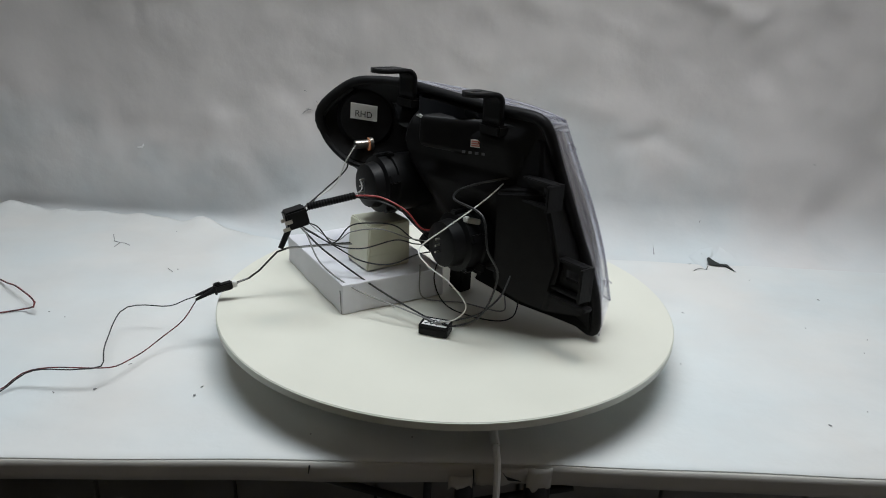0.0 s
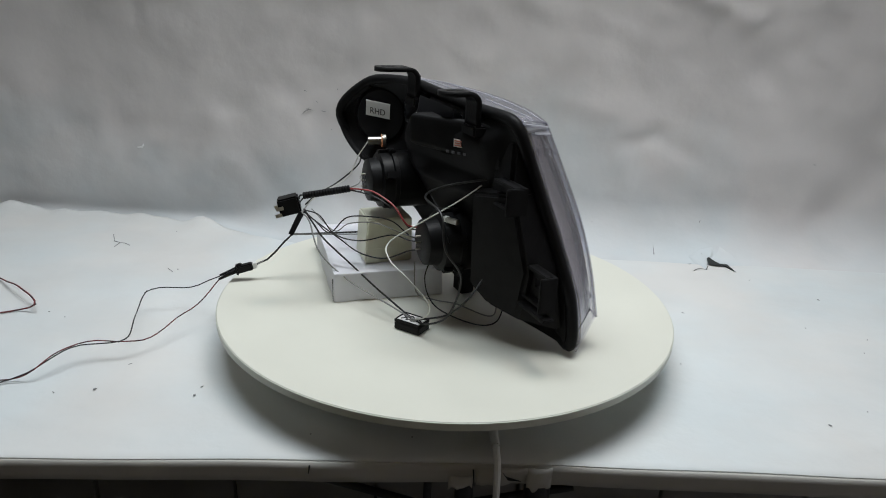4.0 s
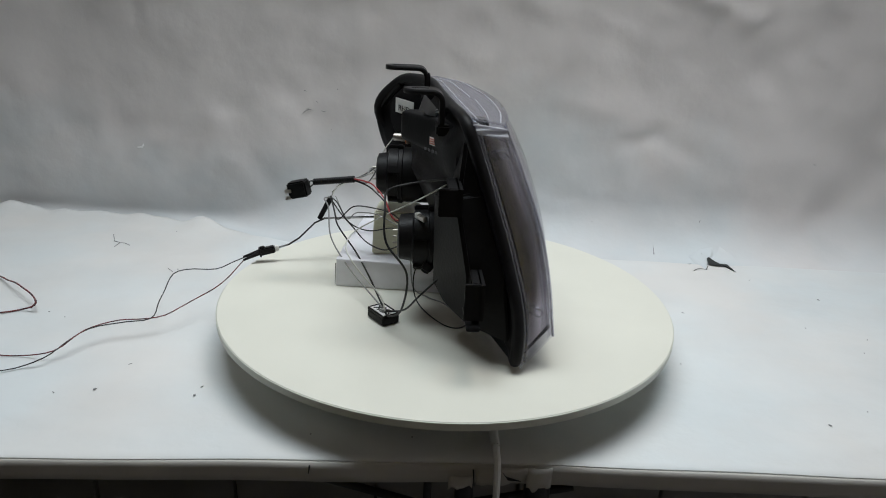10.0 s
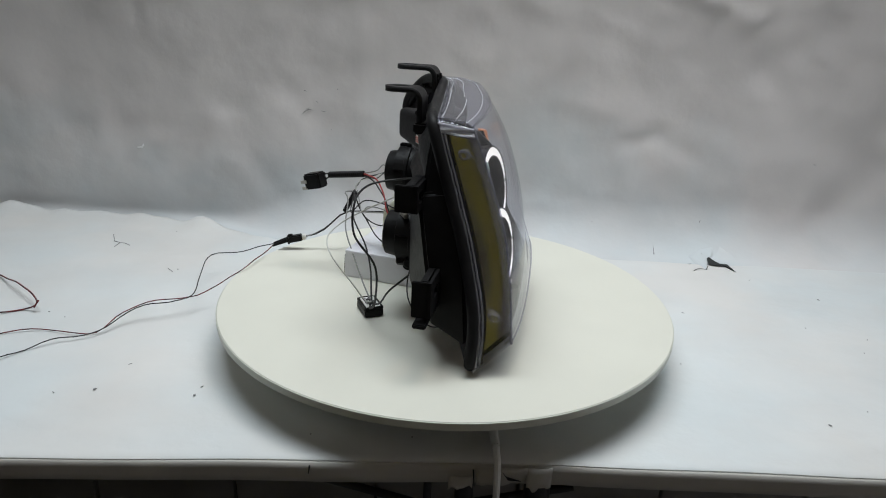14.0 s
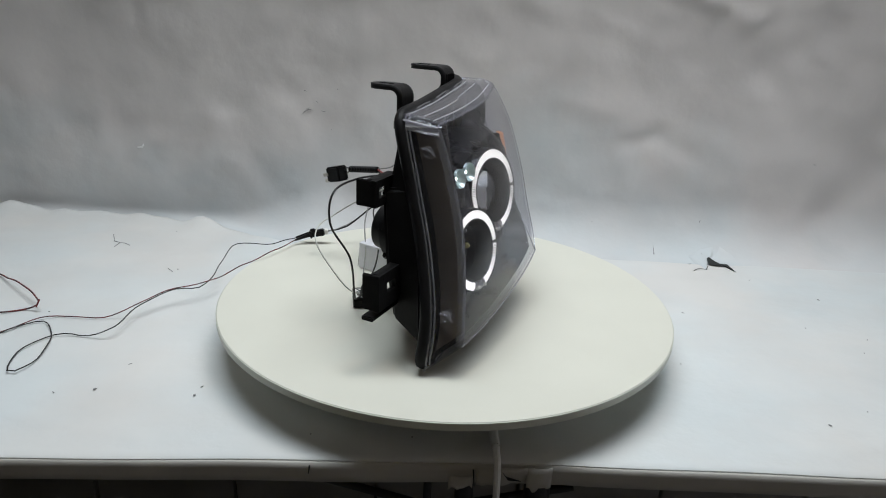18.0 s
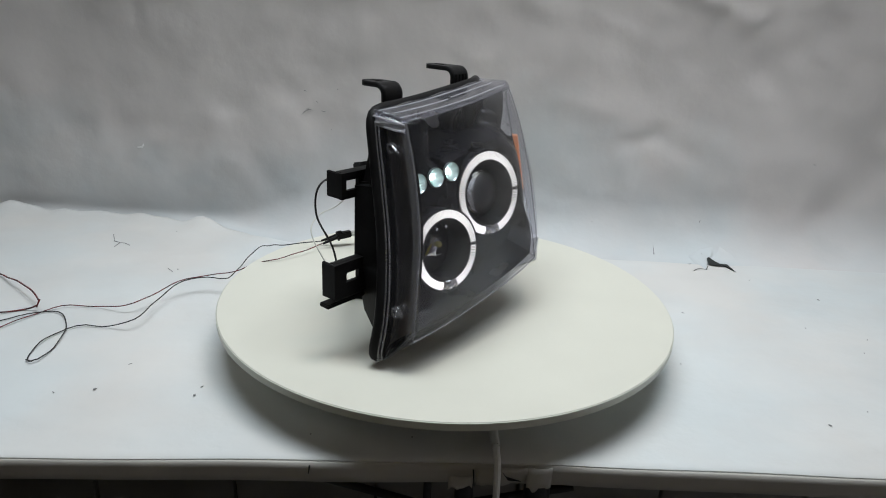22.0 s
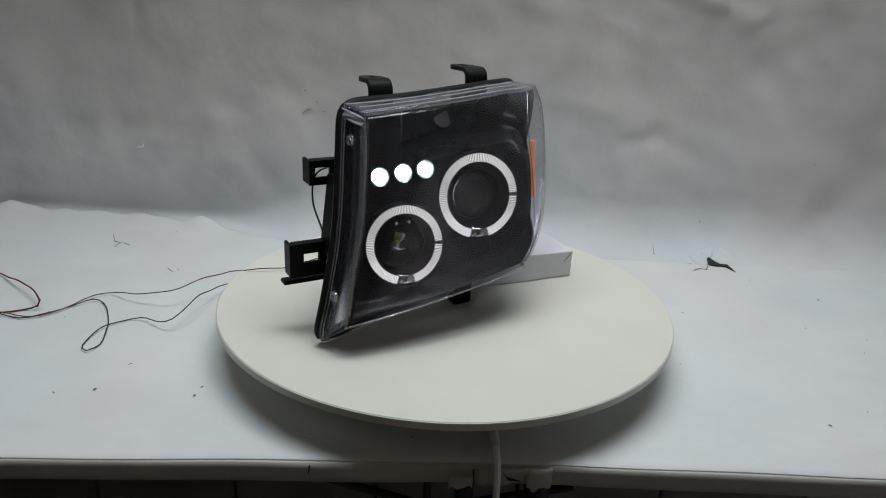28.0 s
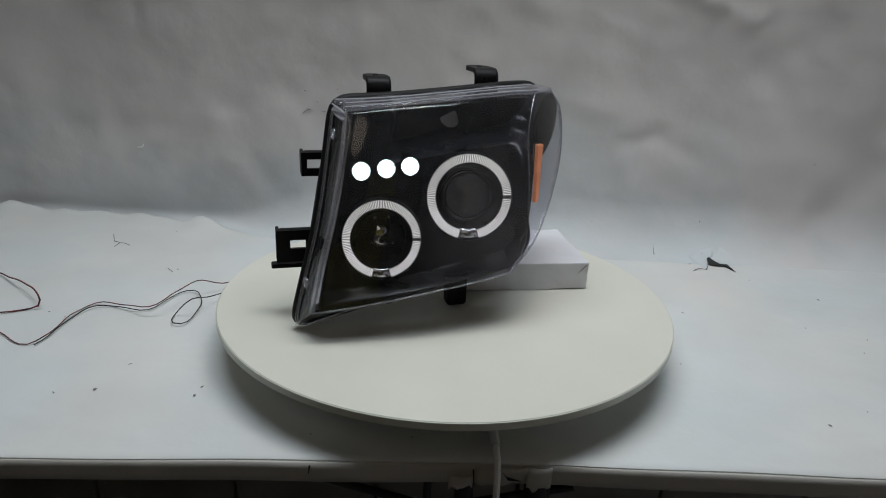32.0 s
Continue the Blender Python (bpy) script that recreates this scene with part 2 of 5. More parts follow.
# ---- the room and the covered table ----
def setting(name, bm, material, label, category, smooth=True):
    me = bpy.data.meshes.new(name)
    bmesh.ops.recalc_face_normals(bm, faces=bm.faces)
    bm.to_mesh(me)
    bm.free()
    me.materials.append(material)
    if smooth:
        me.polygons.foreach_set("use_smooth", [True] * len(me.polygons))
        me.set_sharp_from_angle(angle=radians(38))
    return tagged(new(name, me), label, category, kind="structure")


FLOOR_Z = TABLE_Z - 0.75
setting("floor", block((6, 6, 0.1), (0, 0, FLOOR_Z - 0.05)), FLOOR, "dark grey workshop floor under the table", "floor", False)
setting("ceiling", block((6, 6, 0.1), (0, 0, 1.95)), ROOM, "pale plaster ceiling over the table", "ceiling", False)
setting("wall_north", block((6, 0.1, 2.8), (0, WALL_Y + 0.16, 0.55)), ROOM, "plain plaster wall behind the paper backdrop", "wall", False)
# walls out of view; their tones are chosen for the lamp's side strip to mirror
setting("wall_south", block((3.05, 0.1, 2.8), (-1.475, -3.0, 0.55)), ROOM_BROWN, "brown plain plaster wall behind the camera", "wall", False)
# unseen, added so that the strip turns olive part-way through the turn
setting("olive_mirrored_panel", block((1.10, 0.1, 2.8), (0.60, -3.0, 0.55)), MIRRORED_OLIVE, "unseen olive-yellow panel, added for the lamp's side strip to mirror", "wall", False)
setting("wall_southeast", block((0.95, 0.1, 2.8), (1.625, -3.0, 0.55)), ROOM, "plain grey plaster wall behind the camera", "wall", False)
setting("wall_west", block((0.1, 6, 2.8), (-3.0, 0, 0.55)), ROOM_DARK, "dark plain plaster side wall", "wall", False)
# unseen; set near and pale so that the strip mirrors something bright
setting("wall_east", block((0.1, 6, 2.8), (2.05, 0, 0.55)), ROOM_PALE, "unseen pale side wall, set near for the side strip to mirror", "wall", False)


def crinkle(x, y, s, amp):
    v = noise.noise(Vector((x * s, y * s, 3.1))) + 0.5 * noise.noise(Vector((x * s * 2.3, y * s * 2.3, 7.7)))
    return amp * v


FOLDS = []
fold_rnd = random.Random(5)
for _ in range(16):
    fx, fz, fl, fa = fold_rnd.uniform(-1.0, 1.0), fold_rnd.uniform(0.0, 0.65), fold_rnd.uniform(0.08, 0.30), fold_rnd.uniform(0.6, 2.2)
    FOLDS.append((fx, fz, fx + fl * math.cos(fa), fz + fl * math.sin(fa), fold_rnd.choice((-1, 1)) * fold_rnd.uniform(0.002, 0.0045), fold_rnd.uniform(0.016, 0.035)))


def fold_height(x, y, folds):
    """Raised or sunken lines pressed into a sheet."""
    z = 0.0
    for x0, y0, x1, y1, h, w in folds:
        dx, dy = x1 - x0, y1 - y0
        f = min(1, max(0, ((x - x0) * dx + (y - y0) * dy) / (dx * dx + dy * dy)))
        d2 = (x - x0 - f * dx) ** 2 + (y - y0 - f * dy) ** 2
        if d2 < 9 * w * w:
            z += h * math.exp(-d2 / w ** 2)
    return z


# lasting creases of the hanging sheet: x, z to x, z, height, width
FOLDS += [(.385, .505, .402, .440, .0040, .010), (.402, .440, .425, .425, .0035, .011), (.395, .415, .455, .395, -.0040, .014), (.350, .455, .390, .430, -.0035, .016),
          (.455, .395, .520, .372, -.0030, .014), (.335, .130, .390, .155, .0040, .018), (.390, .155, .440, .125, .0035, .020), (.330, .125, .345, .060, -.0035, .016),
          (-.600, .500, -.590, .330, .0030, .012), (-.575, .480, -.570, .300, -.0022, .010), (-.690, .470, -.640, .440, .0050, .016), (-.680, .415, -.620, .425, -.0045, .014),
          (-.300, .200, -.220, .010, .0040, .028), (-.180, .330, -.170, .120, -.0025, .020), (-.420, .100, -.330, -.020, .0030, .024), (.560, .300, .640, .180, .0040, .022)]


def wall_y(x):
    return WALL_Y + 0.022 * step(-0.25, -0.55, x) - 0.020 * step(0.2, 0.8, x)


def backdrop_point(u, v):
    """Paper that lies on the table's rear and sweeps up into the wall; at its left end it hangs straight down."""
    x = -1.8 + 3.6 * u
    left = step(-0.26, -0.46, x)
    y_wall, low = wall_y(x), TABLE_Z - 0.004 - 0.003 * left
    rh, rv, lying = 0.080 - 0.060 * left, 0.092 - 0.072 * left, 0.05
    d = 1.45 * v ** 1.15
    arc = (rh + rv) * 0.78
    if d < lying:
        y, z = y_wall - rh - lying + d, low
    elif d < lying + arc:
        a = (d - lying) / arc * math.pi / 2
        y, z = y_wall - rh + rh * math.sin(a), low + rv * (1 - math.cos(a))
    else:
        y, z = y_wall, low + rv + d - lying - arc
    k = step(lying, lying + 0.15, d)
    lean = (0.13 + 0.13 * step(0.25, -0.7, x)) * max(0, z - 0.06) ** 2
    y -= min(lean, 0.10)
    y += k * (0.008 * math.sin(3.1 * x + 0.7) + crinkle(x * 1.5, z * 0.7, 3.0, 0.012) + 0.5 * abs(crinkle(x + 5, z, 6.0, 0.012)) + 0.35 * abs(crinkle(x - 2, z + 1, 13.0, 0.006)))
    y += k * fold_height(x, z, FOLDS)
    return Vector((x, y, z))


bm = sheet(backdrop_point, 300, 160)
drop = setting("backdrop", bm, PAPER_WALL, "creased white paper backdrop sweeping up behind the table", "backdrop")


FRONT_EDGE = ((-1.8, -.405), (-.426, -.309), (-.21, -.2925), (-.008, -.279), (.129, -.2740), (.459, -.268), (1.8, -.244))


def edge_y(x):
    """The table's front edge."""
    return float(np.interp(x, [p[0] for p in FRONT_EDGE], [p[1] for p in FRONT_EDGE])) + 0.0008 * math.sin(25 * x)


BACK_EDGE = ((-1.8, .445), (-.58, .432), (-.52, .408), (-.46, .402), (-.42, .400), (-.355, .372), (-.27, .352), (-.15, .352), (1.8, .352))
PUCKERS = ((-.880, .018, .030), (-.835, .010, .022), (-.70, .004, .03), (-.622, .006, .02), (-.490, .016, .024), (-.462, .006, .014), (-.78, .006, .02))


def back_y(x):
    return float(np.interp(x, [p[0] for p in BACK_EDGE], [p[1] for p in BACK_EDGE])) + 0.006 * noise.noise(Vector((x * 9, 0.3, 0)))


CREASES = ((.085, -.18, .115, -.28, .0030, .010), (.14, -.22, .125, -.275, .0022, .010), (.36, -.24, .62, -.20, .0016, .014), (.55, -.05, .80, -.16, .0018, .016),
           (-.75, .02, -.52, -.12, .0016, .015), (-.62, .18, -.40, .26, .0020, .016), (.62, .10, .78, .24, .0018, .016), (-.46, -.24, -.30, -.27, .0016, .012))


def table_point(u, v):
    x = -1.8 + 3.6 * u
    y0, y1 = edge_y(x), back_y(x)
    if v < 0.06:                       # front fold, hanging over the edge
        k = v / 0.06
        return Vector((x, y0 - 0.002 * (1 - k), TABLE_Z - 0.017 * (1 - k)))
    k = (v - 0.06) / 0.94
    y = y0 + (y1 - y0) * k
    left = step(-0.25, -0.45, x)
    lift = step(-0.41, -0.47, x) * step(0.93, 1.0, k) * (0.004 + 0.004 * noise.noise(Vector((x * 16, 1.7, 0))) + sum(h * math.exp(-((x - c) / w) ** 2) for c, h, w in PUCKERS))
    z = TABLE_Z + crinkle(x, y, 7.0, 0.0020) * step(0, 0.1, k) * (1 - (1 - left) * step(0.85, 0.97, k)) + lift + left * crinkle(x, y * 1.4, 14.0, 0.002) * step(0.6, 0.95, k) - 0.006 * step(-0.47, -0.41, x) * step(0.95, 1.0, k)
    z += fold_height(x, y, CREASES) * step(0, 0.04, k)
    return Vector((x, y, z))


table = thing("table", (0, 0, FLOOR_Z), "long work table covered with white paper, on dark legs", "table")
cover = part("paper_cover", sheet(table_point, 260, 110), PAPER, table, "creased white paper sheet")
cover.modifiers.new("thickness", "SOLIDIFY").thickness = 0.0012


def apron_point(u, v):
    x = -1.8 + 3.6 * u
    return Vector((x, edge_y(x) - 0.003 + 0.001 * math.sin(14 * x), TABLE_Z - 0.003 - 0.022 * v))


ap = part("front_edge", sheet(apron_point, 160, 3), PAPER_SHADED, table, "white paper-wrapped front edge, its shade put into the colour")
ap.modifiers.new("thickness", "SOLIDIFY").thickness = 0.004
part("board", block((3.5, 0.64, 0.016), (0, 0.09, TABLE_Z - 0.024)), PANEL_DARK, table, smooth=False)
for x, r in ((-0.010, 0.0050), (0.033, 0.0110), (0.118, 0.0155), (-1.3, 0.015), (1.3, 0.015)):
    part("leg", rod((x, -0.2, FLOOR_Z), (x, -0.2, TABLE_Z - 0.02), r), METAL_DARK, table)
part("brace", rod((-0.155, -0.2, TABLE_Z - 0.088), (0.02, -0.2, TABLE_Z - 0.135), 0.005), METAL_DARK, table)
part("brace", rod((0.16, -0.2, TABLE_Z - 0.088), (0.02, -0.2, TABLE_Z - 0.125), 0.005), METAL_DARK, table)


def tatter(x0, x1, z0, z1, y, sd):
    rnd = random.Random(sd)
    low = [z1 + rnd.uniform(-0.003, 0.003) for _ in range(9)]
    return sheet(lambda u, v: Vector((x0 + (x1 - x0) * u, y - 0.003 * math.sin(3 * u + v) - 0.002 * v, z0 + (low[int(u * 8)] - z0) * v)), 8, 4)


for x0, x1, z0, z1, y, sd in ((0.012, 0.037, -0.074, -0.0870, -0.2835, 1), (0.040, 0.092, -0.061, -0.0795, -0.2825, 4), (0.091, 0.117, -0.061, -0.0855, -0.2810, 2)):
    tt = part("torn_paper", tatter(x0, x1, z0, z1, y, sd), PAPER_SHADED, table, "torn hanging end of the paper")
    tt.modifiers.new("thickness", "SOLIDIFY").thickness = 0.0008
for a, b in (((-0.127, -0.2925, -0.0640), (-0.1285, -0.2925, -0.0740)), ((0.0365, -0.2885, -0.062), (0.0385, -0.2885, -0.082))):
    part("cut_mark", rod(a, b, 0.0009, 0.0004, 6), DARK_HOLE, table)
part("rip", prism([(0.066, -0.2872, -0.064), (0.070, -0.2872, -0.069), (0.085, -0.2872, -0.0735), (0.072, -0.2872, -0.073)], (0, -0.0012, 0)), DARK_HOLE, table, "dark rip in the paper edge", False)
for k in range(8):
    x = -1.19 + 0.303 * k
    panel = thing("cabinet_panel", (x, 0.33, FLOOR_Z), "dark grey cabinet panel standing under the table", "panel", "panels under the table")
    part("board", block((0.295, 0.02, 0.70), (x, 0.33, FLOOR_Z + 0.35), bevel=0.002), PANEL_DARK, panel, smooth=False)


# ---- turntable ----
disc = thing("turntable_disc", (0, 0, -0.0103), "round cream-white laminated turntable disc", "turntable")
part("disc_top", lathe([(0, 0.2985), (0.0005, 0.2995), (0.0098, 0.2995), (0.0103, 0.299)], (0, 0, -0.0103), (0, 0, 1), 160), CREAM, disc)
part("edge_band", lathe([(0.0006, 0.2996), (0.0012, 0.3004), (0.0091, 0.3004), (0.0097, 0.2996)], (0, 0, -0.0103), (0, 0, 1), 160, cap=False), CREAM_EDGE, disc)
stand = thing("motor_unit", (0, 0, TABLE_Z), "white motor unit carrying the turntable disc", "motor")
part("housing", lathe([(0, 0.13), (0.004, 0.134), (0.040, 0.13), (0.044, 0.12)], (0, 0, TABLE_Z + 0.002), (0, 0, 1), 64), WHITE_PLASTIC, stand)
part("spindle", rod((0, 0, -0.022), (0, 0, -0.0106), 0.03), STEEL, stand)
cord = thing("power_cord", (0.066, -0.2, TABLE_Z), "white power cord hanging over the table edge", "cable")
part("cable", tube([(0.05, -0.1, TABLE_Z + 0.008), (0.058, -0.2, TABLE_Z + 0.008), (0.0600, -0.276, TABLE_Z + 0.007), (0.0605, -0.289, TABLE_Z - 0.004), (0.061, -0.2925, TABLE_Z - 0.03), (0.062, -0.289, TABLE_Z - 0.12), (0.065, -0.26, FLOOR_Z + 0.02)], 0.0036), WHITE_PLASTIC, cord)
part("strain_relief", rod((0.056, -0.18, TABLE_Z + 0.008), (0.0594, -0.262, TABLE_Z + 0.008), 0.0055, 0.0045), WHITE_PLASTIC, cord)


# ---- the headlight ----
FRONT_BL, FRONT_TL, FRONT_TR, FRONT_BR = L(-.1904, .107, .0373), L(-.1415, .0445, .2557), L(.136, -.019, .2745), L(.047, .1063, .0711)
F_LEFT = smooth_path([FRONT_BL, L(-.178, .100, .095), L(-.163, .088, .150), L(-.149, .065, .210), FRONT_TL])
F_RIGHT = smooth_path([FRONT_BR, L(.096, .066, .099), L(.134, .022, .146), L(.157, -.013, .196), L(.158, -.029, .246), FRONT_TR])
F_CREASE = smooth_path([FRONT_BR, L(.066, .0945, .092), L(.0765, .0801, .1255), L(.0790, .066, .175), L(.0815, .046, .2278), L(.093, .0235, .2590), L(.1014, .0095, .2728)])
F_BOTTOM = smooth_path([FRONT_BL, L(-.149, .112, .043), L(-.096, .114, .050), L(-.027, .1125, .0595), L(.015, .110, .066), FRONT_BR])
F_TOP = smooth_path([FRONT_TL, L(-.090, .051, .262), L(-.019, .045, .268), L(.060, .024, .2725), F_CREASE[-1], FRONT_TR])
BACK_BL, BACK_TL, BACK_TR, BACK_BR = L(-.2085, .071, .0055), L(-.151, .008, .2625), L(.131, -.062, .274), L(.075, .020, .070)
B_LEFT = smooth_path([BACK_BL, L(-.196, .072, .060), L(-.176, .054, .130), L(-.161, .028, .205), BACK_TL])
B_RIGHT = smooth_path([BACK_BR, L(.110, -.015, .120), L(.145, -.065, .175), L(.1625, -.100, .2256), BACK_TR])
B_BOTTOM = smooth_path([BACK_BL, L(-.165, .072, .018), L(-.100, .060, .028), L(-.010, .045, .040), BACK_BR])
B_TOP = smooth_path([BACK_TL, L(-.082, -.002, .264), L(.001, -.014, .270), L(.076, -.026, .276), BACK_TR])


def coons(left, right, bottom, top, s, v):
    l, r, b, t = along(left, v), along(right, v), along(bottom, s), along(top, s)
    c = (left[0] * (1 - s) * (1 - v) + right[0] * s * (1 - v) + left[-1] * (1 - s) * v + right[-1] * s * v)
    return l * (1 - s) + r * s + b * (1 - v) + t * v - c


CREASE_S = 0.80
F_TOP_FRONT = F_TOP[:4 * 10 + 1]


def face_point(s, v, bulge=0.004):
    """The cover's face: a nearly flat front as far as an upright bend, then the part that wraps round the side."""
    if s <= CREASE_S:
        k = s / CREASE_S
        p = coons(F_LEFT, F_CREASE, F_BOTTOM, F_TOP_FRONT, k, v)
        p.y += bulge * 16 * k * (1 - k) * v * (1 - v)
        return p
    k = (s - CREASE_S) / (1 - CREASE_S)
    return along(F_CREASE, v).lerp(along(F_RIGHT, v), k) + Vector((-0.006, 0.006, 0)) * (4 * k * (1 - k) * math.sin(math.pi * v))


def back_point(s, v):
    return coons(B_LEFT, B_RIGHT, B_BOTTOM, B_TOP, s, v)


def skirt(edge_a, edge_b, n=40, m=4, bow=Vector()):
    return lambda u, v: along(edge_a, u).lerp(along(edge_b, u), v) + bow * (4 * v * (1 - v))


lamp = thing("headlight", L(0, 0, 0), "black car headlight with glowing halo rings, leaning on a white box", "headlight")

# clear cover
bm = sheet(face_point, 50, 32)
for fa, ba in ((F_LEFT, B_LEFT), (F_RIGHT, B_RIGHT), (F_BOTTOM, B_BOTTOM)):
    bm = sheet(skirt(fa, ba), 40, 5, bm)
bmesh.ops.remove_doubles(bm, verts=bm.verts, dist=0.0003)
lens = part("lens_cover", bm, LENS, lamp, "clear polycarbonate lens cover")
sol = lens.modifiers.new("wall", "SOLIDIFY")
sol.thickness, sol.offset = 0.0022, -1
top_wall = part("top_wall", sheet(skirt(F_TOP, B_TOP), 40, 5), LENS_TOP, lens, "hazy upper wall of the cover")
sol = top_wall.modifiers.new("wall", "SOLIDIFY")
sol.thickness, sol.offset = 0.0022, 1
# moulded bead round the front face and ribs on the cover's upper wall
for edge, r in ((F_LEFT, 0.0015), (F_BOTTOM, 0.0010), (F_TOP, 0.0011), (F_RIGHT, 0.0007), (F_CREASE, 0.0006)):
    bm = tube([along(edge, k / 40) for k in range(41)], r, 8, smooth_it=False)
    part("edge_bead", bm, LENS_EDGE, lens)
# milky rib colour stands in for the overhead lamp's glints
for k, lo, hi in ((0.16, 0, 0.9), (0.50, 0.02, 0.36), (0.56, 0.40, 0.86), (0.86, 0.0, 0.95)):
    bm = tube([along(F_TOP, lo + (hi - lo) * i / 30).lerp(along(B_TOP, lo + (hi - lo) * i / 30), k) + Vector((0, 0, 0.0024)) for i in range(31)], 0.0007, 8, smooth_it=False)
    part("rib", bm, LENS_FROST_GLINT, lens)
part("thick_edge", sheet(lambda u, v: along(F_LEFT, 0.02 + 0.93 * u).lerp(along(B_LEFT, 0.02 + 0.93 * u), 0.015 + 0.17 * v) + Vector((0.0009, 0, 0)), 40, 3), LENS_EDGE, lens, "thick greyish edge of the cover")
# moulded eyelets on the side wall
for p in (L(-.1560, .040, .2290), L(-.1945, .087, .0680)):
    ey = part("moulded_eyelet", lathe([(0, 0.0062), (0.0018, 0.0058), (0.0020, 0.0042), (0.0004, 0.0036)], p, (1, 0.25, 0.05), 20, cap=False), LENS_EDGE, lens)
    part("eyelet_arm", tube([p + Vector((0.001, -0.006, 0.003)), p + Vector((0.002, 0.001, 0.0035)), p + Vector((0.0015, 0.010, -0.003))], 0.0009, 6, 4), LENS_EDGE, ey)
# stepped corner under the upper wall
part("corner_block", sheet(lambda u, v: along(F_LEFT, 0.945 + 0.045 * u).lerp(along(B_LEFT, 0.945 + 0.045 * u), 0.03 + 0.94 * v) + Vector((0.0012 + 0.0014 * math.sin(9 * u + 5 * v), 0, 0)), 8, 10), LENS_FROST_GLINT, lens, "frosted stepped corner")
for v0, k0, k1 in ((0.985, 0.0, 1.0), (0.950, 0.15, 0.70)):
    part("corner_rib", tube([along(F_LEFT, v0).lerp(along(B_LEFT, v0), k0 + (k1 - k0) * k / 6) + Vector((0.0016, 0, 0)) for k in range(7)], 0.0011, 8, smooth_it=False), LENS_FROST_GLINT, lens)

# sealing channel and housing shell
loop = [along(B_LEFT, k / 30) for k in range(31)] + [along(B_TOP, k / 30) for k in range(1, 31)] + [along(B_RIGHT, 1 - k / 30) for k in range(1, 31)] + [along(B_BOTTOM, 1 - k / 30) for k in range(1, 30)]
for _ in range(4):
    loop = [loop[k - 1] * 0.25 + loop[k] * 0.5 + loop[(k + 1) % len(loop)] * 0.25 for k in range(len(loop))]
loop.append(loop[0])
bm = tube([p + Vector((0, -0.006, 0)) for p in loop], 0.0068, 10, smooth_it=False)
channel = part("sealing_channel", bm, BLACK, lamp, "black channel holding the clear cover")
LOOP_C = sum(loop, Vector()) / len(loop)
for dy, grow, r in ((0.0045, 1.004, 0.0010), (0.0008, 1.014, 0.0011)):
    bm = tube([Vector((LOOP_C.x + (p.x - LOOP_C.x) * grow, p.y + dy, LOOP_C.z + (p.z - LOOP_C.z) * grow + 0.0008 * math.sin(0.9 * k))) for k, p in enumerate(loop)], r, 8, smooth_it=False)
    part("cover_lip", bm, LENS_EDGE, lens)


def shell_depth(s, v):
    rim = min(1, 7 * s, 7 * (1 - s), 7 * v, 7 * (1 - v))
    d = 0.010 + 0.020 * step(0, 1, rim)
    d *= 1 - 1.7 * step(0.55, 0.68, s) * step(0.35, 0.55, v)
    d += 0.018 * step(0.0, 0.25, s) * step(0.62, 0.45, s) * step(0.72, 0.62, v) * step(0, 1, rim)
    return d


def shell_point(s, v):
    p = back_point(s, v)
    c = back_point(0.5, 0.5)
    q = p.lerp(c, 0.03)
    return Vector((q.x, q.y - shell_depth(s, v), q.z))


bm = sheet(shell_point, 50, 40)
bm = sheet(lambda u, v: along(loop, u).lerp(along(loop, u).lerp(back_point(0.5, 0.5), 0.03) + Vector((0, -0.010, 0)), v), 120, 2, bm)
housing = part("housing", bm, BLACK, lamp, "black plastic rear housing")

# rear bowl of the turn signal, with its label and bulb socket
BOWL_AXIS = Vector((0.70, -0.70, 0.08))
LABEL_AT = (L(.1252, -.0771, .2429) + L(.0979, -.0498, .2267)) / 2
bowl_at = LABEL_AT + Vector((0.002, 0.002, -0.008)) - BOWL_AXIS * 0.0205
outline = [L(*q) for q in ((.131, -.070, .271), (.150, -.088, .250), (.1625, -.101, .2256), (.150, -.095, .196), (.118, -.080, .174), (.085, -.055, .168))]
part("bowl_flange", tube([p + Vector((0.002, 0, -0.006)) for p in outline], 0.0042, 8, 6), BLACK, housing)
back_c = bowl_at - BOWL_AXIS * 0.004
fan = bmesh.new()
cv = fan.verts.new(back_c)
rim_pts = smooth_path(outline, 6) + [L(.060, -.030, .175), L(.035, -.018, .200), L(.035, -.018, .262), L(.080, -.040, .272), outline[0]]
fv = [fan.verts.new(p) for p in rim_pts]
for p, q in zip(fv, fv[1:]):
    fan.faces.new((cv, p, q))
part("bowl_back", fan, BLACK, housing)
bowl = part("signal_bowl", lathe([(-0.02, 0.045), (0.004, 0.0445), (0.010, 0.042), (0.016, 0.036), (0.0185, 0.034), (0.019, 0.0)], bowl_at, BOWL_AXIS, 48, cap=False), BLACK, housing)


def plate(center, right, up, w, h, t=0.0008):
    center, right, up = Vector(center), Vector(right).normalized(), Vector(up).normalized()
    n = right.cross(up)
    return prism([center + right * w / 2 * i + up * h / 2 * j for i, j in ((-1, -1), (1, -1), (1, 1), (-1, 1))], n * t)


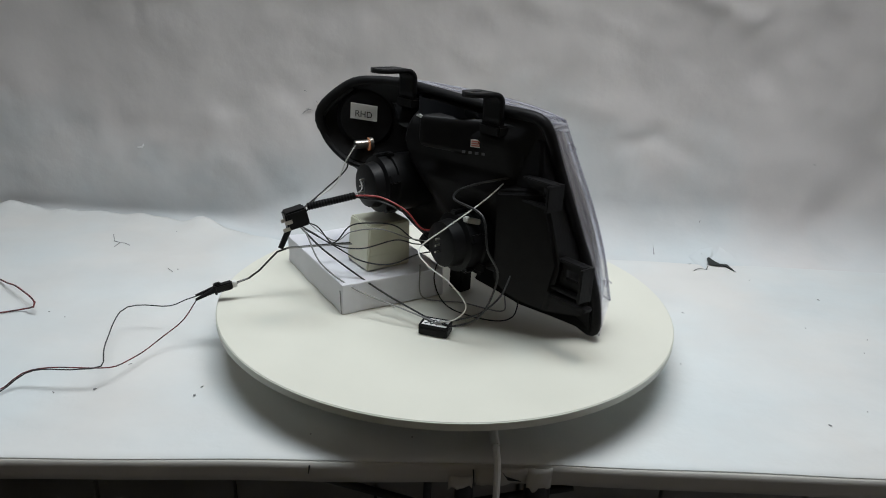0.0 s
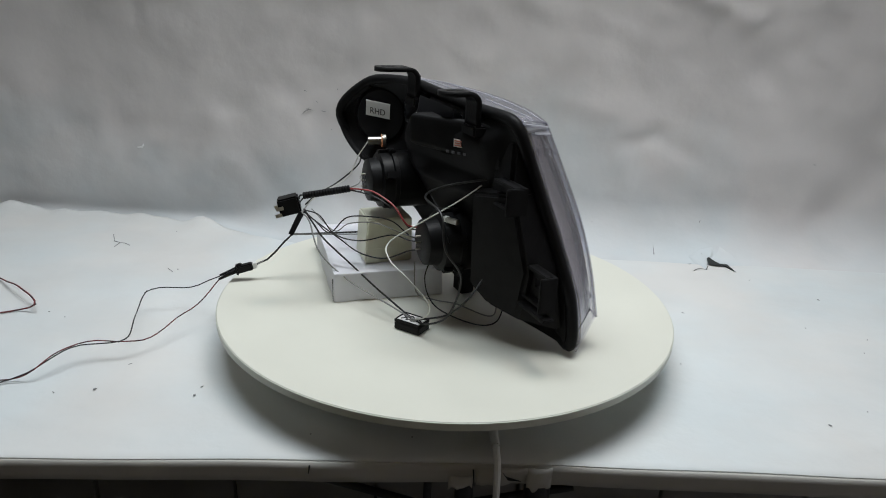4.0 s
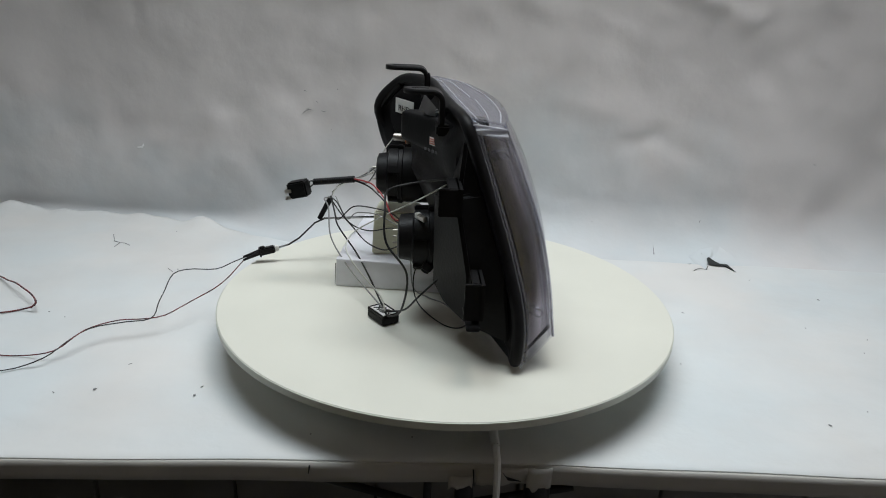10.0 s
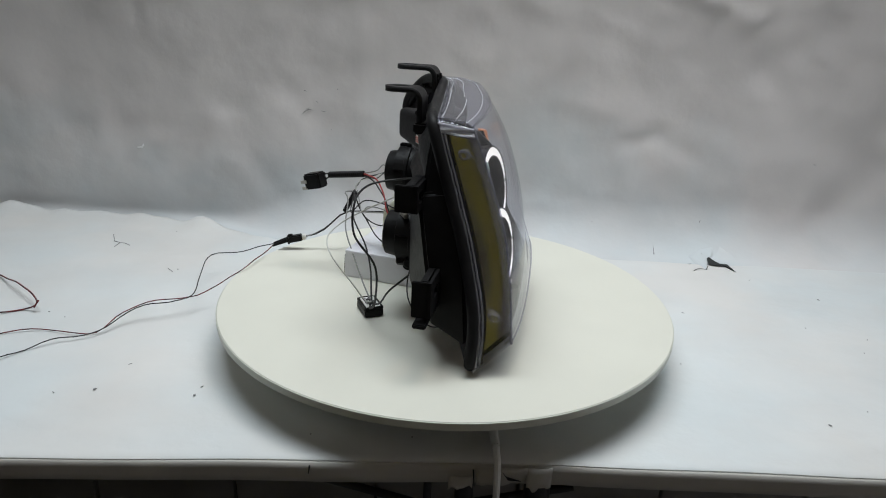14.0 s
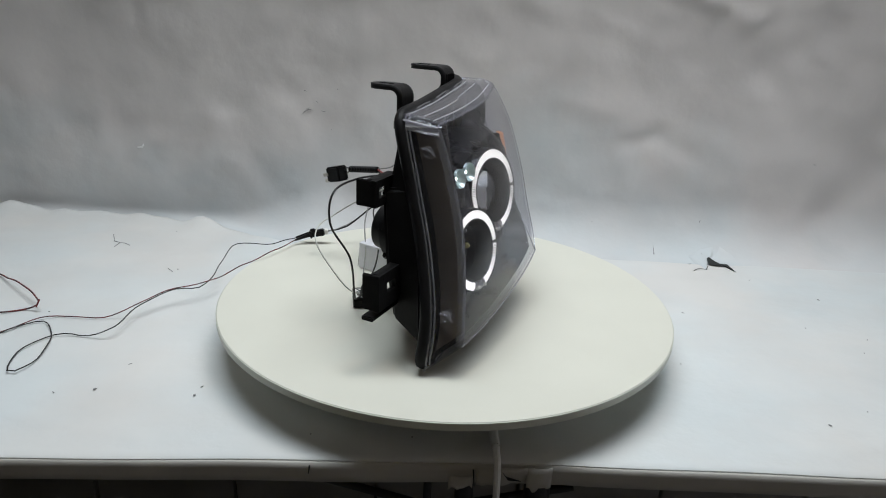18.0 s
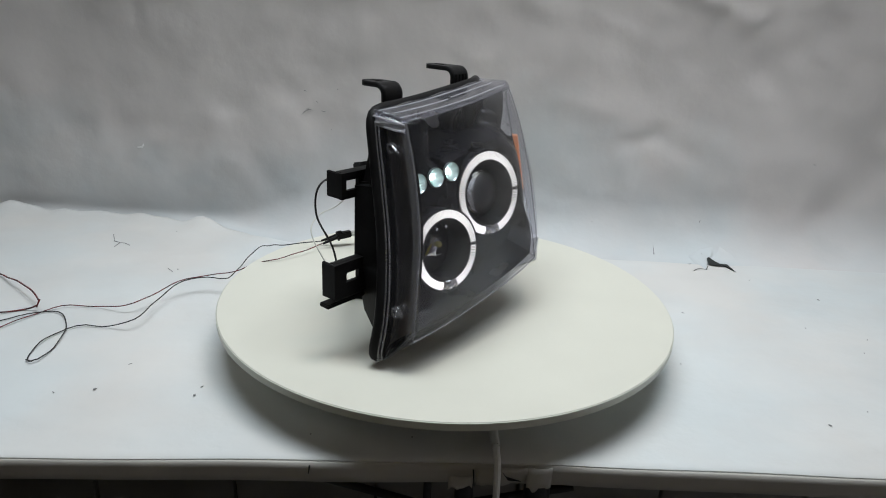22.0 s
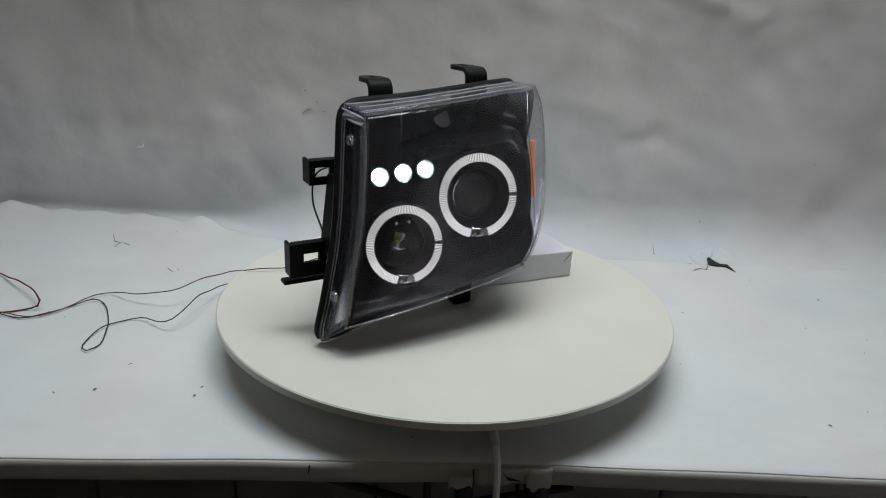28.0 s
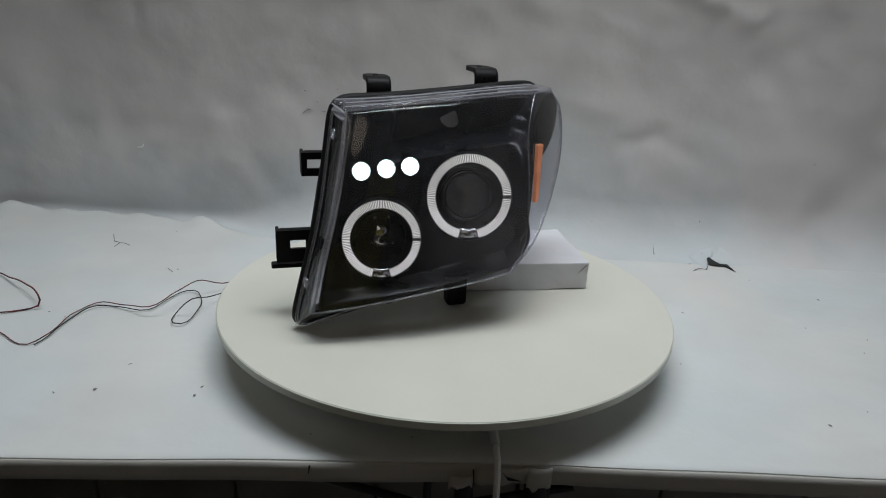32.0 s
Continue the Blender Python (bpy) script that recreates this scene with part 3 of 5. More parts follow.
def letters(text, center, right, up, size, material, parent, lift=0.001):
    cu = bpy.data.curves.new("lettering", "FONT")
    cu.body, cu.size, cu.align_x, cu.align_y, cu.extrude = text, size, "CENTER", "CENTER", 0.0001
    tmp = new("lettering", cu)
    right, up = Vector(right).normalized(), Vector(up).normalized()
    n = right.cross(up)
    m = Matrix((right, up, n)).transposed().to_4x4()
    m.translation = Vector(center) + n * lift - BASE[parent]
    dg = bpy.context.evaluated_depsgraph_get()
    me = bpy.data.meshes.new_from_object(tmp.evaluated_get(dg))
    bpy.data.objects.remove(tmp)
    me.transform(m)
    me.materials.clear()
    me.materials.append(material)
    ob = new("lettering", me)
    ob.parent = parent
    return ob


lab_r, lab_u = (L(.098, -.050, .2395) - L(.1252, -.0771, .2429)).normalized(), Vector((0.06, -0.0, 1))
lab_c = LABEL_AT
label = part("label", plate(lab_c, lab_r, lab_u, 0.036, 0.0205), LABEL, bowl, "white paper label", False)
letters("RHD", lab_c + Vector((0, 0, -0.003)), lab_r, lab_u, 0.0115, INK, bowl, 0.0014)
so, st = L(.106, -.054, .193), L(.111, -.0775, .1925)
sock = part("bulb_socket", rod(so, st, 0.0062, 0.0058), STEEL, bowl, "steel bulb socket")
part("socket_collar", rod(so, so.lerp(st, 0.2), 0.0095), STEEL, bowl)
part("bulb_glow", rod(so.lerp(st, 0.2), so.lerp(st, 0.26), 0.0088), BULB, bowl, "warm glowing seat of the bulb")
part("side_screw", rod(L(.160, -.099, .2256), L(.166, -.105, .2256), 0.0022), STEEL, housing)

# high-beam cap and low-beam cap
for at, r, dep in ((L(.052, -.062, .153), 0.0365, 0.036), (L(-.066, -.022, .104), 0.037, 0.044)):
    cap = part("dust_cap", lathe([(-0.05, r * 1.02), (0.0, r * 1.02), (0.001, r * 1.08), (0.006, r * 1.08), (0.007, r), (dep * .55, r * .98), (dep * .60, r * .80), (dep * .95, r * .74), (dep, r * .62), (dep, 0.001)], at, (-0.05, -1, 0), 48), BLACK_SOFT, housing, "round black rubber dust cap")
    for k in range(3):
        g = Vector(at) + Vector((-0.002, -dep - 0.001, 0.008 - 0.008 * k))
        part("terminal", rod(g, g + Vector((0, -0.006, 0)), 0.0012), STEEL, cap)
    for k in range(5):
        w = 2 * math.pi * (k + 0.3) / 5
        part("grip_lug", block((0.010, dep * .5, 0.006), Vector(at) + Vector((r * math.cos(w), -dep * .33, r * math.sin(w))), (0, -math.degrees(w) + 90, 0), 0.0012), BLACK_SOFT, cap)
    part("rim_clip", block((0.012, 0.008, 0.005), Vector(at) + Vector((r * .2, -0.005, r * 1.08)), (0, 0, 0), 0.001), BLACK_SOFT, cap)

# ridge box above, big box below, ribs and small brackets


def ridge_point(u, v):
    """Long rounded box along the rear, standing out most at its free end and deepening along its length."""
    a = -0.0125 - 0.118 * u
    face = -0.0715 + 0.0465 * min(1, u / 0.53) + 0.020 * max(0, (u - 0.53) / 0.47)
    t = 2 * math.pi * v
    k = min(1.0, math.sqrt(max(0.0, 1 - (1 - min(1, u / 0.07)) ** 2)) * 0.6 + 0.4 * step(0, 0.02, u))
    c, sn = math.cos(t), math.sin(t)
    cc, ss = math.copysign(abs(c) ** 0.32, c), math.copysign(abs(sn) ** 0.32, sn)
    semi = 0.026 - 0.012 * step(0.35, 1.0, u)
    return L(a, min(face + semi + semi * k * cc, -0.040 + 0.06 * step(0.3, 0.8, u)), 0.2330 - 0.0070 * u + (0.0190 + 0.0060 * u) * k * ss)


part("ridge_box", sheet(ridge_point, 48, 48), BLACK, housing, "rounded black box moulded on the housing")
sl = L(-.0756, -.0285, .2244)
sl_r, sl_u = (L(-.110, -.008, .224) - L(-.030, -.055, .224)).normalized(), Vector((0, 0, 1))
small = part("small_label", plate(sl, sl_r, sl_u, 0.0135, 0.009), LABEL, housing, "small white label with red print", False)
for k in range(3):
    part("print_bar", plate(sl + Vector((0, -0.001, 0.0025 - 0.0025 * k)), sl_r, sl_u, 0.010, 0.0012), LABEL_RED, small, smooth=False)
for k in range(4):
    part("moulded_mark", plate(sl + sl_r * (-0.014 + 0.008 * k) + Vector((0, -0.001, -0.011)), sl_r, sl_u, 0.004, 0.003), GREY_PRINT, housing, smooth=False)


def loft(low, high, bevel):
    """A solid between two rings of points."""
    bm = bmesh.new()
    lo, hi = [bm.verts.new(p) for p in low], [bm.verts.new(p) for p in high]
    n = len(lo)
    bm.faces.new(lo)
    bm.faces.new(hi[::-1])
    for k in range(n):
        bm.faces.new((lo[k], hi[k], hi[(k + 1) % n], lo[(k + 1) % n]))
    bmesh.ops.recalc_face_normals(bm, faces=bm.faces)
    bmesh.ops.bevel(bm, geom=bm.edges[:], offset=bevel, segments=3, affect="EDGES")
    return bm


part("ballast_box", loft([L(-.1115, -.0275, .1760), L(-.1155, -.0265, .0665), L(-.132, -.012, .047), L(-.168, .012, .036), L(-.184, .010, .100), L(-.168, -.006, .186)],
                         [L(-.100, .015, .188), L(-.104, .025, .060), L(-.130, .048, .036), L(-.196, .060, .026), L(-.182, .052, .105), L(-.160, .030, .190)], 0.004), BLACK, housing, "deep black box on the housing")
part("flank", loft([L(-.118, .000, .244), L(-.122, -.010, .180), L(-.160, -.004, .178), L(-.150, .002, .240)],
                   [L(-.112, .022, .250), L(-.112, .020, .178), L(-.166, .034, .176), L(-.150, .018, .250)], 0.004), BLACK, housing)
part("foot", block((0.026, 0.020, 0.045), L(.004, .028, .0225), bevel=0.002), BLACK_SOFT, housing, "black support foot")
part("lower_rib", prism([L(-.205, .060, .010), L(-.110, .030, .020), L(-.045, .005, .038), L(-.045, .03, .06), L(-.18, .06, .05)], (0, 0.02, 0.0), bevel=0.003), BLACK, housing)
def hook(at_top, foot_z, width, reach, r=0.011):
    """A mounting ear: an upright strap that bends back into a rounded tab with a slot."""
    a, b, z = at_top
    path = [(b, foot_z), (b, (foot_z + z - r) / 2), (b, z - r)]
    path += [(b - r + r * math.cos(k * math.pi / 12), z - r + r * math.sin(k * math.pi / 12)) for k in range(1, 7)]
    flat = [b - r - (reach - r) * k / 14 for k in range(1, 15)]
    path += [(y, z) for y in flat]
    end = b - reach
    n = 10
    rows = []
    for y, h in path:
        d = y - end
        w = width / 2 if d > width / 2 else math.sqrt(max(1e-7, (width / 2) ** 2 - (width / 2 - d) ** 2))
        rows.append([L(a + w * (2 * k / n - 1), y, h) for k in range(n + 1)])
    bm = bmesh.new()
    g = [[bm.verts.new(p) for p in row] for row in rows]
    for i in range(len(g) - 1):
        for k in range(n):
            mid = (rows[i][k] + rows[i + 1][k + 1]) / 2
            if abs(mid.x + a) < width * 0.14 and end + 0.010 < mid.y < end + 0.027 and mid.z > z - 0.001:
                continue
            bm.faces.new((g[i][k], g[i + 1][k], g[i + 1][k + 1], g[i][k + 1]))
    bmesh.ops.remove_doubles(bm, verts=bm.verts, dist=0.0002)
    return bm


for at, fz, wdt, rch in (((.0515, -.036, .2945), .256, .031, .053), ((-.0925, -.021, .2835), .244, .030, .043)):
    ear = part("mounting_ear", hook(at, fz, wdt, rch), BLACK, lamp, "black hooked mounting ear")
    sol = ear.modifiers.new("thickness", "SOLIDIFY")
    sol.thickness, sol.offset = 0.0055, 0
    for k in range(4 if at[0] > 0 else 0):
        part("stiffener", block((0.0018, 0.0035, 0.020), L(at[0] - wdt * .34 + wdt * .225 * k, at[1] + 0.0030, at[2] - 0.0165), (0, 0, 0), bevel=0.0006), BLACK, ear)
    part("ear_foot", block((wdt * 1.15, 0.016, 0.012), L(at[0], at[1] + 0.002, fz - 0.001), bevel=0.002), BLACK, ear)


def frame_plate(a0, a1, b, z0, z1, ha0, ha1, hz0, hz1, t):
    """An upright plate with a square window."""
    bm = None
    for u0, u1, w0, w1 in ((a0, a1, hz1, z1), (a0, a1, z0, hz0), (a0, ha0, hz0, hz1), (ha1, a1, hz0, hz1)):
        bm = block((abs(u1 - u0), t, abs(w1 - w0)), L((u0 + u1) / 2, b, (w0 + w1) / 2), (0, 0, 0), 0, bm)
    bmesh.ops.remove_doubles(bm, verts=bm.verts, dist=0.0002)
    return bm


part("bulb_clip", block((0.017, 0.006, 0.006), L(-.0908, -.0386, .1366), (0, 0, 30), 0.001), STEEL, housing, "steel spring clip")
part("clip_tip", block((0.007, 0.007, 0.007), L(-.083, -.043, .137), (0, 0, 30), 0.001), WHITE_PLASTIC, housing, "pale clip tip")
part("adjuster", lathe([(0, 0.0065), (0.008, 0.0065), (0.009, 0.0052), (0.012, 0.0048)], L(-.0965, -.028, .082), (0, -0.5, -1), 18), BLACK_SOFT, housing, "small adjuster knob")
for v in (0.36, 0.50, 0.70):
    p = along(B_LEFT, v) + Vector((-0.012, -0.020, 0))
    part("screw", rod(p, p + Vector((0.003, -0.004, 0)), 0.0018), STEEL, housing)
for a0, a1, b, z0, z1, ha0, ha1, hz0, hz1, deep in ((-.190, -.140, -.003, .170, .199, -.1830, -.165, .179, .1905, .022), (-.224, -.160, .022, .070, .110, -.2075, -.189, .0865, .0975, .018)):
    br = part("side_bracket", frame_plate(a0, a1, b, z0, z1, ha0, ha1, hz0, hz1, .005), BLACK, lamp, "black bracket with a square window", False)
    part("end_flange", block((.004, deep, z1 - z0), L(a0 + .002, b - deep / 2, (z0 + z1) / 2), bevel=0.0008), BLACK, br)
    for z in (z0 + .002, z1 - .002):
        part("rim", block((a1 - a0 - .004, deep * .55, .004), L((a0 + a1) / 2 + .002, b - deep * .275, z), bevel=0.0008), BLACK, br)
part("lower_lug", block((.055, .014, .005), L(-.203, .014, .063), bevel=0.001), BLACK, br)

# inner bezel, its recessed upper part, halo rings, projectors and lamps
RINGS = ((L(.0065, .055, .1535), .0520, .0420), (L(-.1070, .081, .1135), .0455, .0365))
LEDS = [L(-.1265, .054, .1882), L(-.0972, .054, .1905), L(-.0683, .053, .1925)]


def bezel_point(s, v):
    last = 0.955 - 0.115 * step(0.12, 0.30, v) - 0.045 * step(0.84, 1.0, v)
    ss, vv = 0.036 + (last - 0.036) * s, 0.015 + 0.955 * v
    p = face_point(ss, vv, 0.008)
    seat = 0.0959 + 0.1366 * p.x - 0.2605 * p.z - 0.0130      # the plane of the halo rings
    seat -= 0.012 * step(0.14, 0.02, s)
    seat -= 0.070 * step(0.68, 0.76, v) * step(0.18, 0.32, s) * (1 - 0.8 * step(0.84, 1.0, s) * step(0.98, 0.80, v))
    y = min(p.y - 0.010, seat)
    hug = max(step(0.05, 0.0, v), step(0.88, 0.97, s) * step(0.72, 0.60, v))
    y = y + (p.y - 0.008 - 0.010 * step(0.1, 0.3, v) - y) * hug
    return Vector((p.x, max(y, back_point(ss, vv).y - 0.022 + 0.032 * step(0.54, 0.61, ss)), p.z))


def off_rings(p):
    return all(math.hypot(p.x - c.x, p.z - c.z) > r + 0.0005 for c, r, _ in RINGS) and all(math.hypot(p.x - c.x, p.z - c.z) > 0.0100 for c in LEDS)


bezel = part("bezel", sheet(bezel_point, 130, 110, keep=off_rings), BEZEL, lamp, "black glossy inner bezel")
part("strip_backing", sheet(lambda u, v: along(F_LEFT, 0.03 + 0.95 * u).lerp(along(B_LEFT, 0.03 + 0.95 * u), 0.05 + 0.80 * v) + Vector((-0.0085, 0, 0)), 40, 6), BEZEL, bezel)
part("side_liner", sheet(lambda u, v: (face_point(0.838, 0.16 + 0.52 * u) + Vector((0, -0.019, 0))).lerp(along(B_RIGHT, 0.10 + 0.52 * u) + Vector((0.004, 0.004, 0)), v), 24, 8), BEZEL, bezel)
part("side_wall", sheet(lambda u, v: along(F_LEFT, 0.04 + 0.93 * u).lerp(along(B_LEFT, 0.04 + 0.93 * u), 0.83 + 0.15 * v) + Vector((-0.006, 0, 0)), 30, 4), BEZEL, bezel)
part("light_guide", sheet(lambda u, v: along(F_LEFT, 0.06 + 0.90 * u).lerp(along(B_LEFT, 0.06 + 0.90 * u), 0.08 + 0.72 * v) + Vector((-0.0060 + 0.0009 * math.sin(math.pi * v), 0, 0)), 40, 10), SIDE_STRIP, bezel, "satin metal strip inside the cover, mirroring the walls")
part("round_patch", lathe([(0, 0.0145), (0.0006, 0.0145)], L(.0070, -.0430, .2342), (0, 1, 0.5), 9), PALE_PATCH, bezel, "pale round patch")

AX = Vector((0.15, 0.97, 0.17)).normalized()          # the rings look a little up and to the lamp's inner side
RX = AX.cross(Vector((0, 0, 1))).normalized()
RZ = RX.cross(AX)
for c, r, ri in RINGS:
    ring = part("halo_ring", lathe([(-0.006, r), (0.0, r + 0.0005), (0.0, ri - 0.0005), (-0.006, ri)], c, AX, 96, cap=False), RING_BASE, lamp, "glowing white halo ring")
    bm = None
    teeth = 138
    rims = [bmesh.new(), bmesh.new()]
    for k in range(teeth):
        ang = 2 * math.pi * (k + 0.5) / teeth
        if abs(ang - 1.5 * math.pi) < 0.22 or abs(ang - math.pi - 0.02) < 0.045:
            continue
        h = 2 * math.pi / teeth * 0.22
        bm = rims[math.sin(ang) > -0.35]
        q = [c + RX * rr * math.cos(aa) + AX * (0.0004 + dy) + RZ * rr * math.sin(aa) for dy in (0, 0.0009) for rr, aa in ((ri, ang - h), (r, ang - h), (r, ang + h), (ri, ang + h))]
        vs = [bm.verts.new(p) for p in q]
        for f in ((4, 5, 6, 7), (0, 1, 5, 4), (1, 2, 6, 5), (2, 3, 7, 6), (3, 0, 4, 7)):
            bm.faces.new([vs[i] for i in f])
    part("light_teeth", rims[0], RING_GLOW, ring, "bright glowing ribs", False)
    part("light_teeth", rims[1], RING_DIM, ring, "glowing ribs", False)
    clip = part("clip", sheet(lambda u, v: c + (RX * math.cos(4.712 + 0.25 * (2 * u - 1)) + RZ * math.sin(4.712 + 0.25 * (2 * u - 1))) * (ri - 0.0025 + (r - ri + 0.0035) * v) + AX * (0.0005 + 0.0045 * math.sin(math.pi * (0.12 + 0.76 * v)) + 0.0015 * math.cos(6 * u - 3)), 16, 8), CHROME, ring, "chrome clip")
    clip.modifiers.new("thickness", "SOLIDIFY").thickness = 0.001
    for sx in (-1, 1):
        part("screw", rod(c + RX * sx * r * .14 + AX * 0.004 - RZ * ((r + ri) / 2 + 0.0005), c + RX * sx * r * .14 + AX * 0.0066 - RZ * ((r + ri) / 2 + 0.0005), 0.0018), STEEL, ring)
    part("notch", block((0.0035, 0.0035, 0.0018), c - RX * ((r + ri) / 2) + AX * 0.001, (0, 0, 0), 0.0004), BLACK_SOFT, ring, "small black peg")
    part("barrel", lathe([(0.0, ri - 0.0003), (0.0022, ri - 0.0005), (0.0020, ri - 0.0012), (-0.012, ri * .93), (-0.03, ri * .82), (-0.034, 0.0)], c, AX, 64, cap=False), BEZEL, lamp, "black projector barrel")
    if r > 0.05:
        dome = [(-0.018 + 0.016 * math.cos(k * math.pi / 24), ri * .66 * math.sin(k * math.pi / 24)) for k in range(12, 0, -1)]
        part("projector_lens", lathe([(-0.022, ri * .60), (-0.020, ri * .66)] + dome + [(-0.002, 0.0005)], c, AX, 48), LENS_GLASS, lamp, "domed glass projector lens")
        part("lens_holder", lathe([(-0.026, ri * .74), (-0.017, ri * .74), (-0.0165, ri * .67), (-0.026, ri * .67)], c, AX, 48, cap=False), BLACK_SOFT, lamp)
    else:
        part("projector_lens", lathe([(-0.032, ri * .70), (-0.030, ri * .70), (-0.026, ri * .62), (-0.022, ri * .45), (-0.020, ri * .22), (-0.0195, 0.0005)], c, AX, 48), GLASS, lamp, "domed glass projector lens")
        part("glint_ring", lathe([(-0.019, ri * .80), (-0.0175, ri * .82), (-0.0165, ri * .80)], c, AX, 64, cap=False), BLACK_SOFT, lamp)
    part("shroud", lathe([(-0.012, r + 0.003), (0.0012, r + 0.0022), (0.0022, r + 0.0014), (0.0018, r + 0.0007), (-0.006, r + 0.0006)], c, AX, 96, cap=False), BEZEL, lamp)
c2 = RINGS[1][0]
def glint_piece_point(u, v):
    """A small curved chrome piece, bent and ragged, that stands for a reflection in the bowl."""
    th, ph = -1.15 + 2.3 * u, -0.75 + 1.75 * v
    rr = 0.0165 + 0.0035 * noise.noise(Vector((3 * u, 3 * v, 4.2)))
    return c2 + RX * rr * math.sin(th) * (1 - 0.25 * v) + RZ * (rr * math.sin(ph) + 0.002) + AX * (-0.0265 + 0.012 * math.cos(th) * math.cos(ph))


glint_piece = part("bowl_glint_piece", sheet(glint_piece_point, 30, 26, keep=lambda p: noise.noise(p * 75 + Vector((1.3, 0, 0.4))) > -0.12), CHROME, lamp, "ragged chrome piece standing for a reflection in the bowl")
glint_piece.modifiers.new("thickness", "SOLIDIFY").thickness = 0.0006
part("bulb_tip", lathe([(0, 0.0035), (0.004, 0.0035), (0.007, 0.001)], c2 + Vector((0.001, -0.013, 0.004)), AX, 14), BULB_TIP, glint_piece, "yellowish bulb tip")
for x in (-.010, .006):
    part("glint_stud", rod(c2 + Vector((x, -0.014, 0.023)), c2 + Vector((x, -0.010, 0.0235)), 0.0018, seg=10), CHROME, glint_piece)

for c in LEDS:
    dish = [(-0.0105 + r * r / 0.0100, r) for r in [0.0012 + 0.0090 * k / 12 for k in range(13)]]
    cupm = part("led_cup", lathe(dish + [(0.0005, 0.0108), (-0.003, 0.0112)], c, AX, 40, cap=False), LED_CUP, lamp, "small mirror reflector cup")
    part("led_emitter", lathe([(-0.0108, 0.0019), (-0.0070, 0.0019), (-0.0058, 0.0012), (-0.0056, 0.0002)], c, AX, 20), LED_GLOW, cupm, "bright white light source")
amber = part("glowing_amber_reflector", loft([L(.1040, .0275, .2100), L(.1140, .0210, .2100), L(.1030, .0450, .1400), L(.0985, .0470, .1400)], [L(.1030, .0205, .2100), L(.1125, .0140, .2100), L(.1010, .0385, .1400), L(.0970, .0400, .1400)], 0.0004), AMBER, lamp, "amber side reflector strip with its returned light added as glow")
for k in range(34):
    u = (k + 0.5) / 34
    part("reflector_rib", rod(L(.1040, .0279, .2100).lerp(L(.0985, .0474, .1400), u), L(.1140, .0214, .2100).lerp(L(.1030, .0454, .1400), u), 0.0007, seg=6), AMBER, amber)


# ---- what lies on the turntable beside the lamp ----
carton = thing("white_box", L(.1, -.06, 0), "flat white paper-wrapped box propping the headlight", "box")
ax = Vector((-1, 0.05, 0)).normalized()
bm = block((0.206, 0.147, 0.0405))
bmesh.ops.subdivide_edges(bm, edges=bm.edges[:], cuts=36, use_grid_fill=True)
for v in bm.verts:
    core = Vector([max(-h + 0.0022, min(h - 0.0022, c)) for c, h in zip(v.co, (0.103, 0.0735, 0.02025))])
    out = v.co - core
    if out.length > 0:
        v.co = core + out.normalized() * 0.0022
bm.normal_update()
for v in bm.verts:
    k = noise.noise(v.co * 28) + 0.6 * noise.noise(v.co * 60) + 0.35 * noise.noise(v.co * 120)
    v.co += v.normal * 0.0013 * k
bmesh.ops.transform(bm, matrix=pose(*L(.1108, -.0660, .0205), 0, 0, -7.4), verts=bm.verts)
part("wrapped_body", bm, BOX_WHITE, carton)
U_BOX = Vector((math.cos(radians(-7.4)), math.sin(radians(-7.4)), 0))
V_BOX = Vector((-U_BOX.y, U_BOX.x, 0))
C_BOX = L(.1108, -.0660, 0)
for at, to in (((-.100, .0742, .0375), (-.088, .0742, .025)), ((.0985, -.0745, .032), (.1025, -.0745, .002))):
    p, q = (C_BOX + U_BOX * u + V_BOX * v + Vector((0, 0, z)) for u, v, z in (at, to))
    part("fold_line", rod(p, q, 0.0005, 0.0003, 6), INK, carton, "dark fold line")
roll = thing("cream_block", L(.066, -.066, .0405), "cream cardboard block standing on the white box", "block")
bm = loft([L(.0375, -.104, .0415), L(.096, -.099, .0415), L(.090, -.034, .0415), L(.0345, -.038, .0415)], [L(.0360, -.101, .104), L(.092, -.096, .104), L(.086, -.036, .104), L(.0330, -.040, .104)], 0.002)
part("body", bm, CARD_CREAM, roll)
for z in (.062, .084):
    part("wrap_seam", prism([L(.0366, -.1030, z), L(.0366, -.1030, z + .0006), L(.0335, -.040, z + .0006), L(.0336, -.040, z)], (0.0005, 0, 0)), CARD_CREAM, roll, smooth=False)
ecu = thing("control_module", L(-.082, -.082, 0), "small black electronic module lying on the turntable", "module")
EM = pose(*L(-.0835, -.0825, .0005), 0, 0, 35)


def tray(size, at, bevel=0.0008, bm=None, tilt=0):
    bm2 = block(size, at, (0, 0, tilt), bevel)
    bmesh.ops.transform(bm2, matrix=EM, verts=bm2.verts)
    return merge(bm, bm2)


part("case", tray((0.036, 0.024, 0.010), (0, 0, 0.0050), 0.0012), BLACK_SOFT, ecu)
for w, d, x, y in ((0.036, 0.002, 0, -0.011), (0.036, 0.002, 0, 0.011), (0.002, 0.0198, -0.017, 0), (0.002, 0.0198, 0.017, 0)):
    part("rim", tray((w, d, 0.0045), (x, y, 0.0115)), BLACK_SOFT, ecu)
board = part("circuit_board", tray((0.0305, 0.0185, 0.0016), (0, 0, 0.0125), 0.0003), LABEL, ecu, "pale patterned board")
for k in range(7):
    part("print_bar", tray((0.015, 0.0016, 0.0006), (-0.0105 + 0.0035 * k, 0.001 * (-1) ** k, 0.0136), 0.0, None, 52 if k % 2 else -38), INK, board, smooth=False)
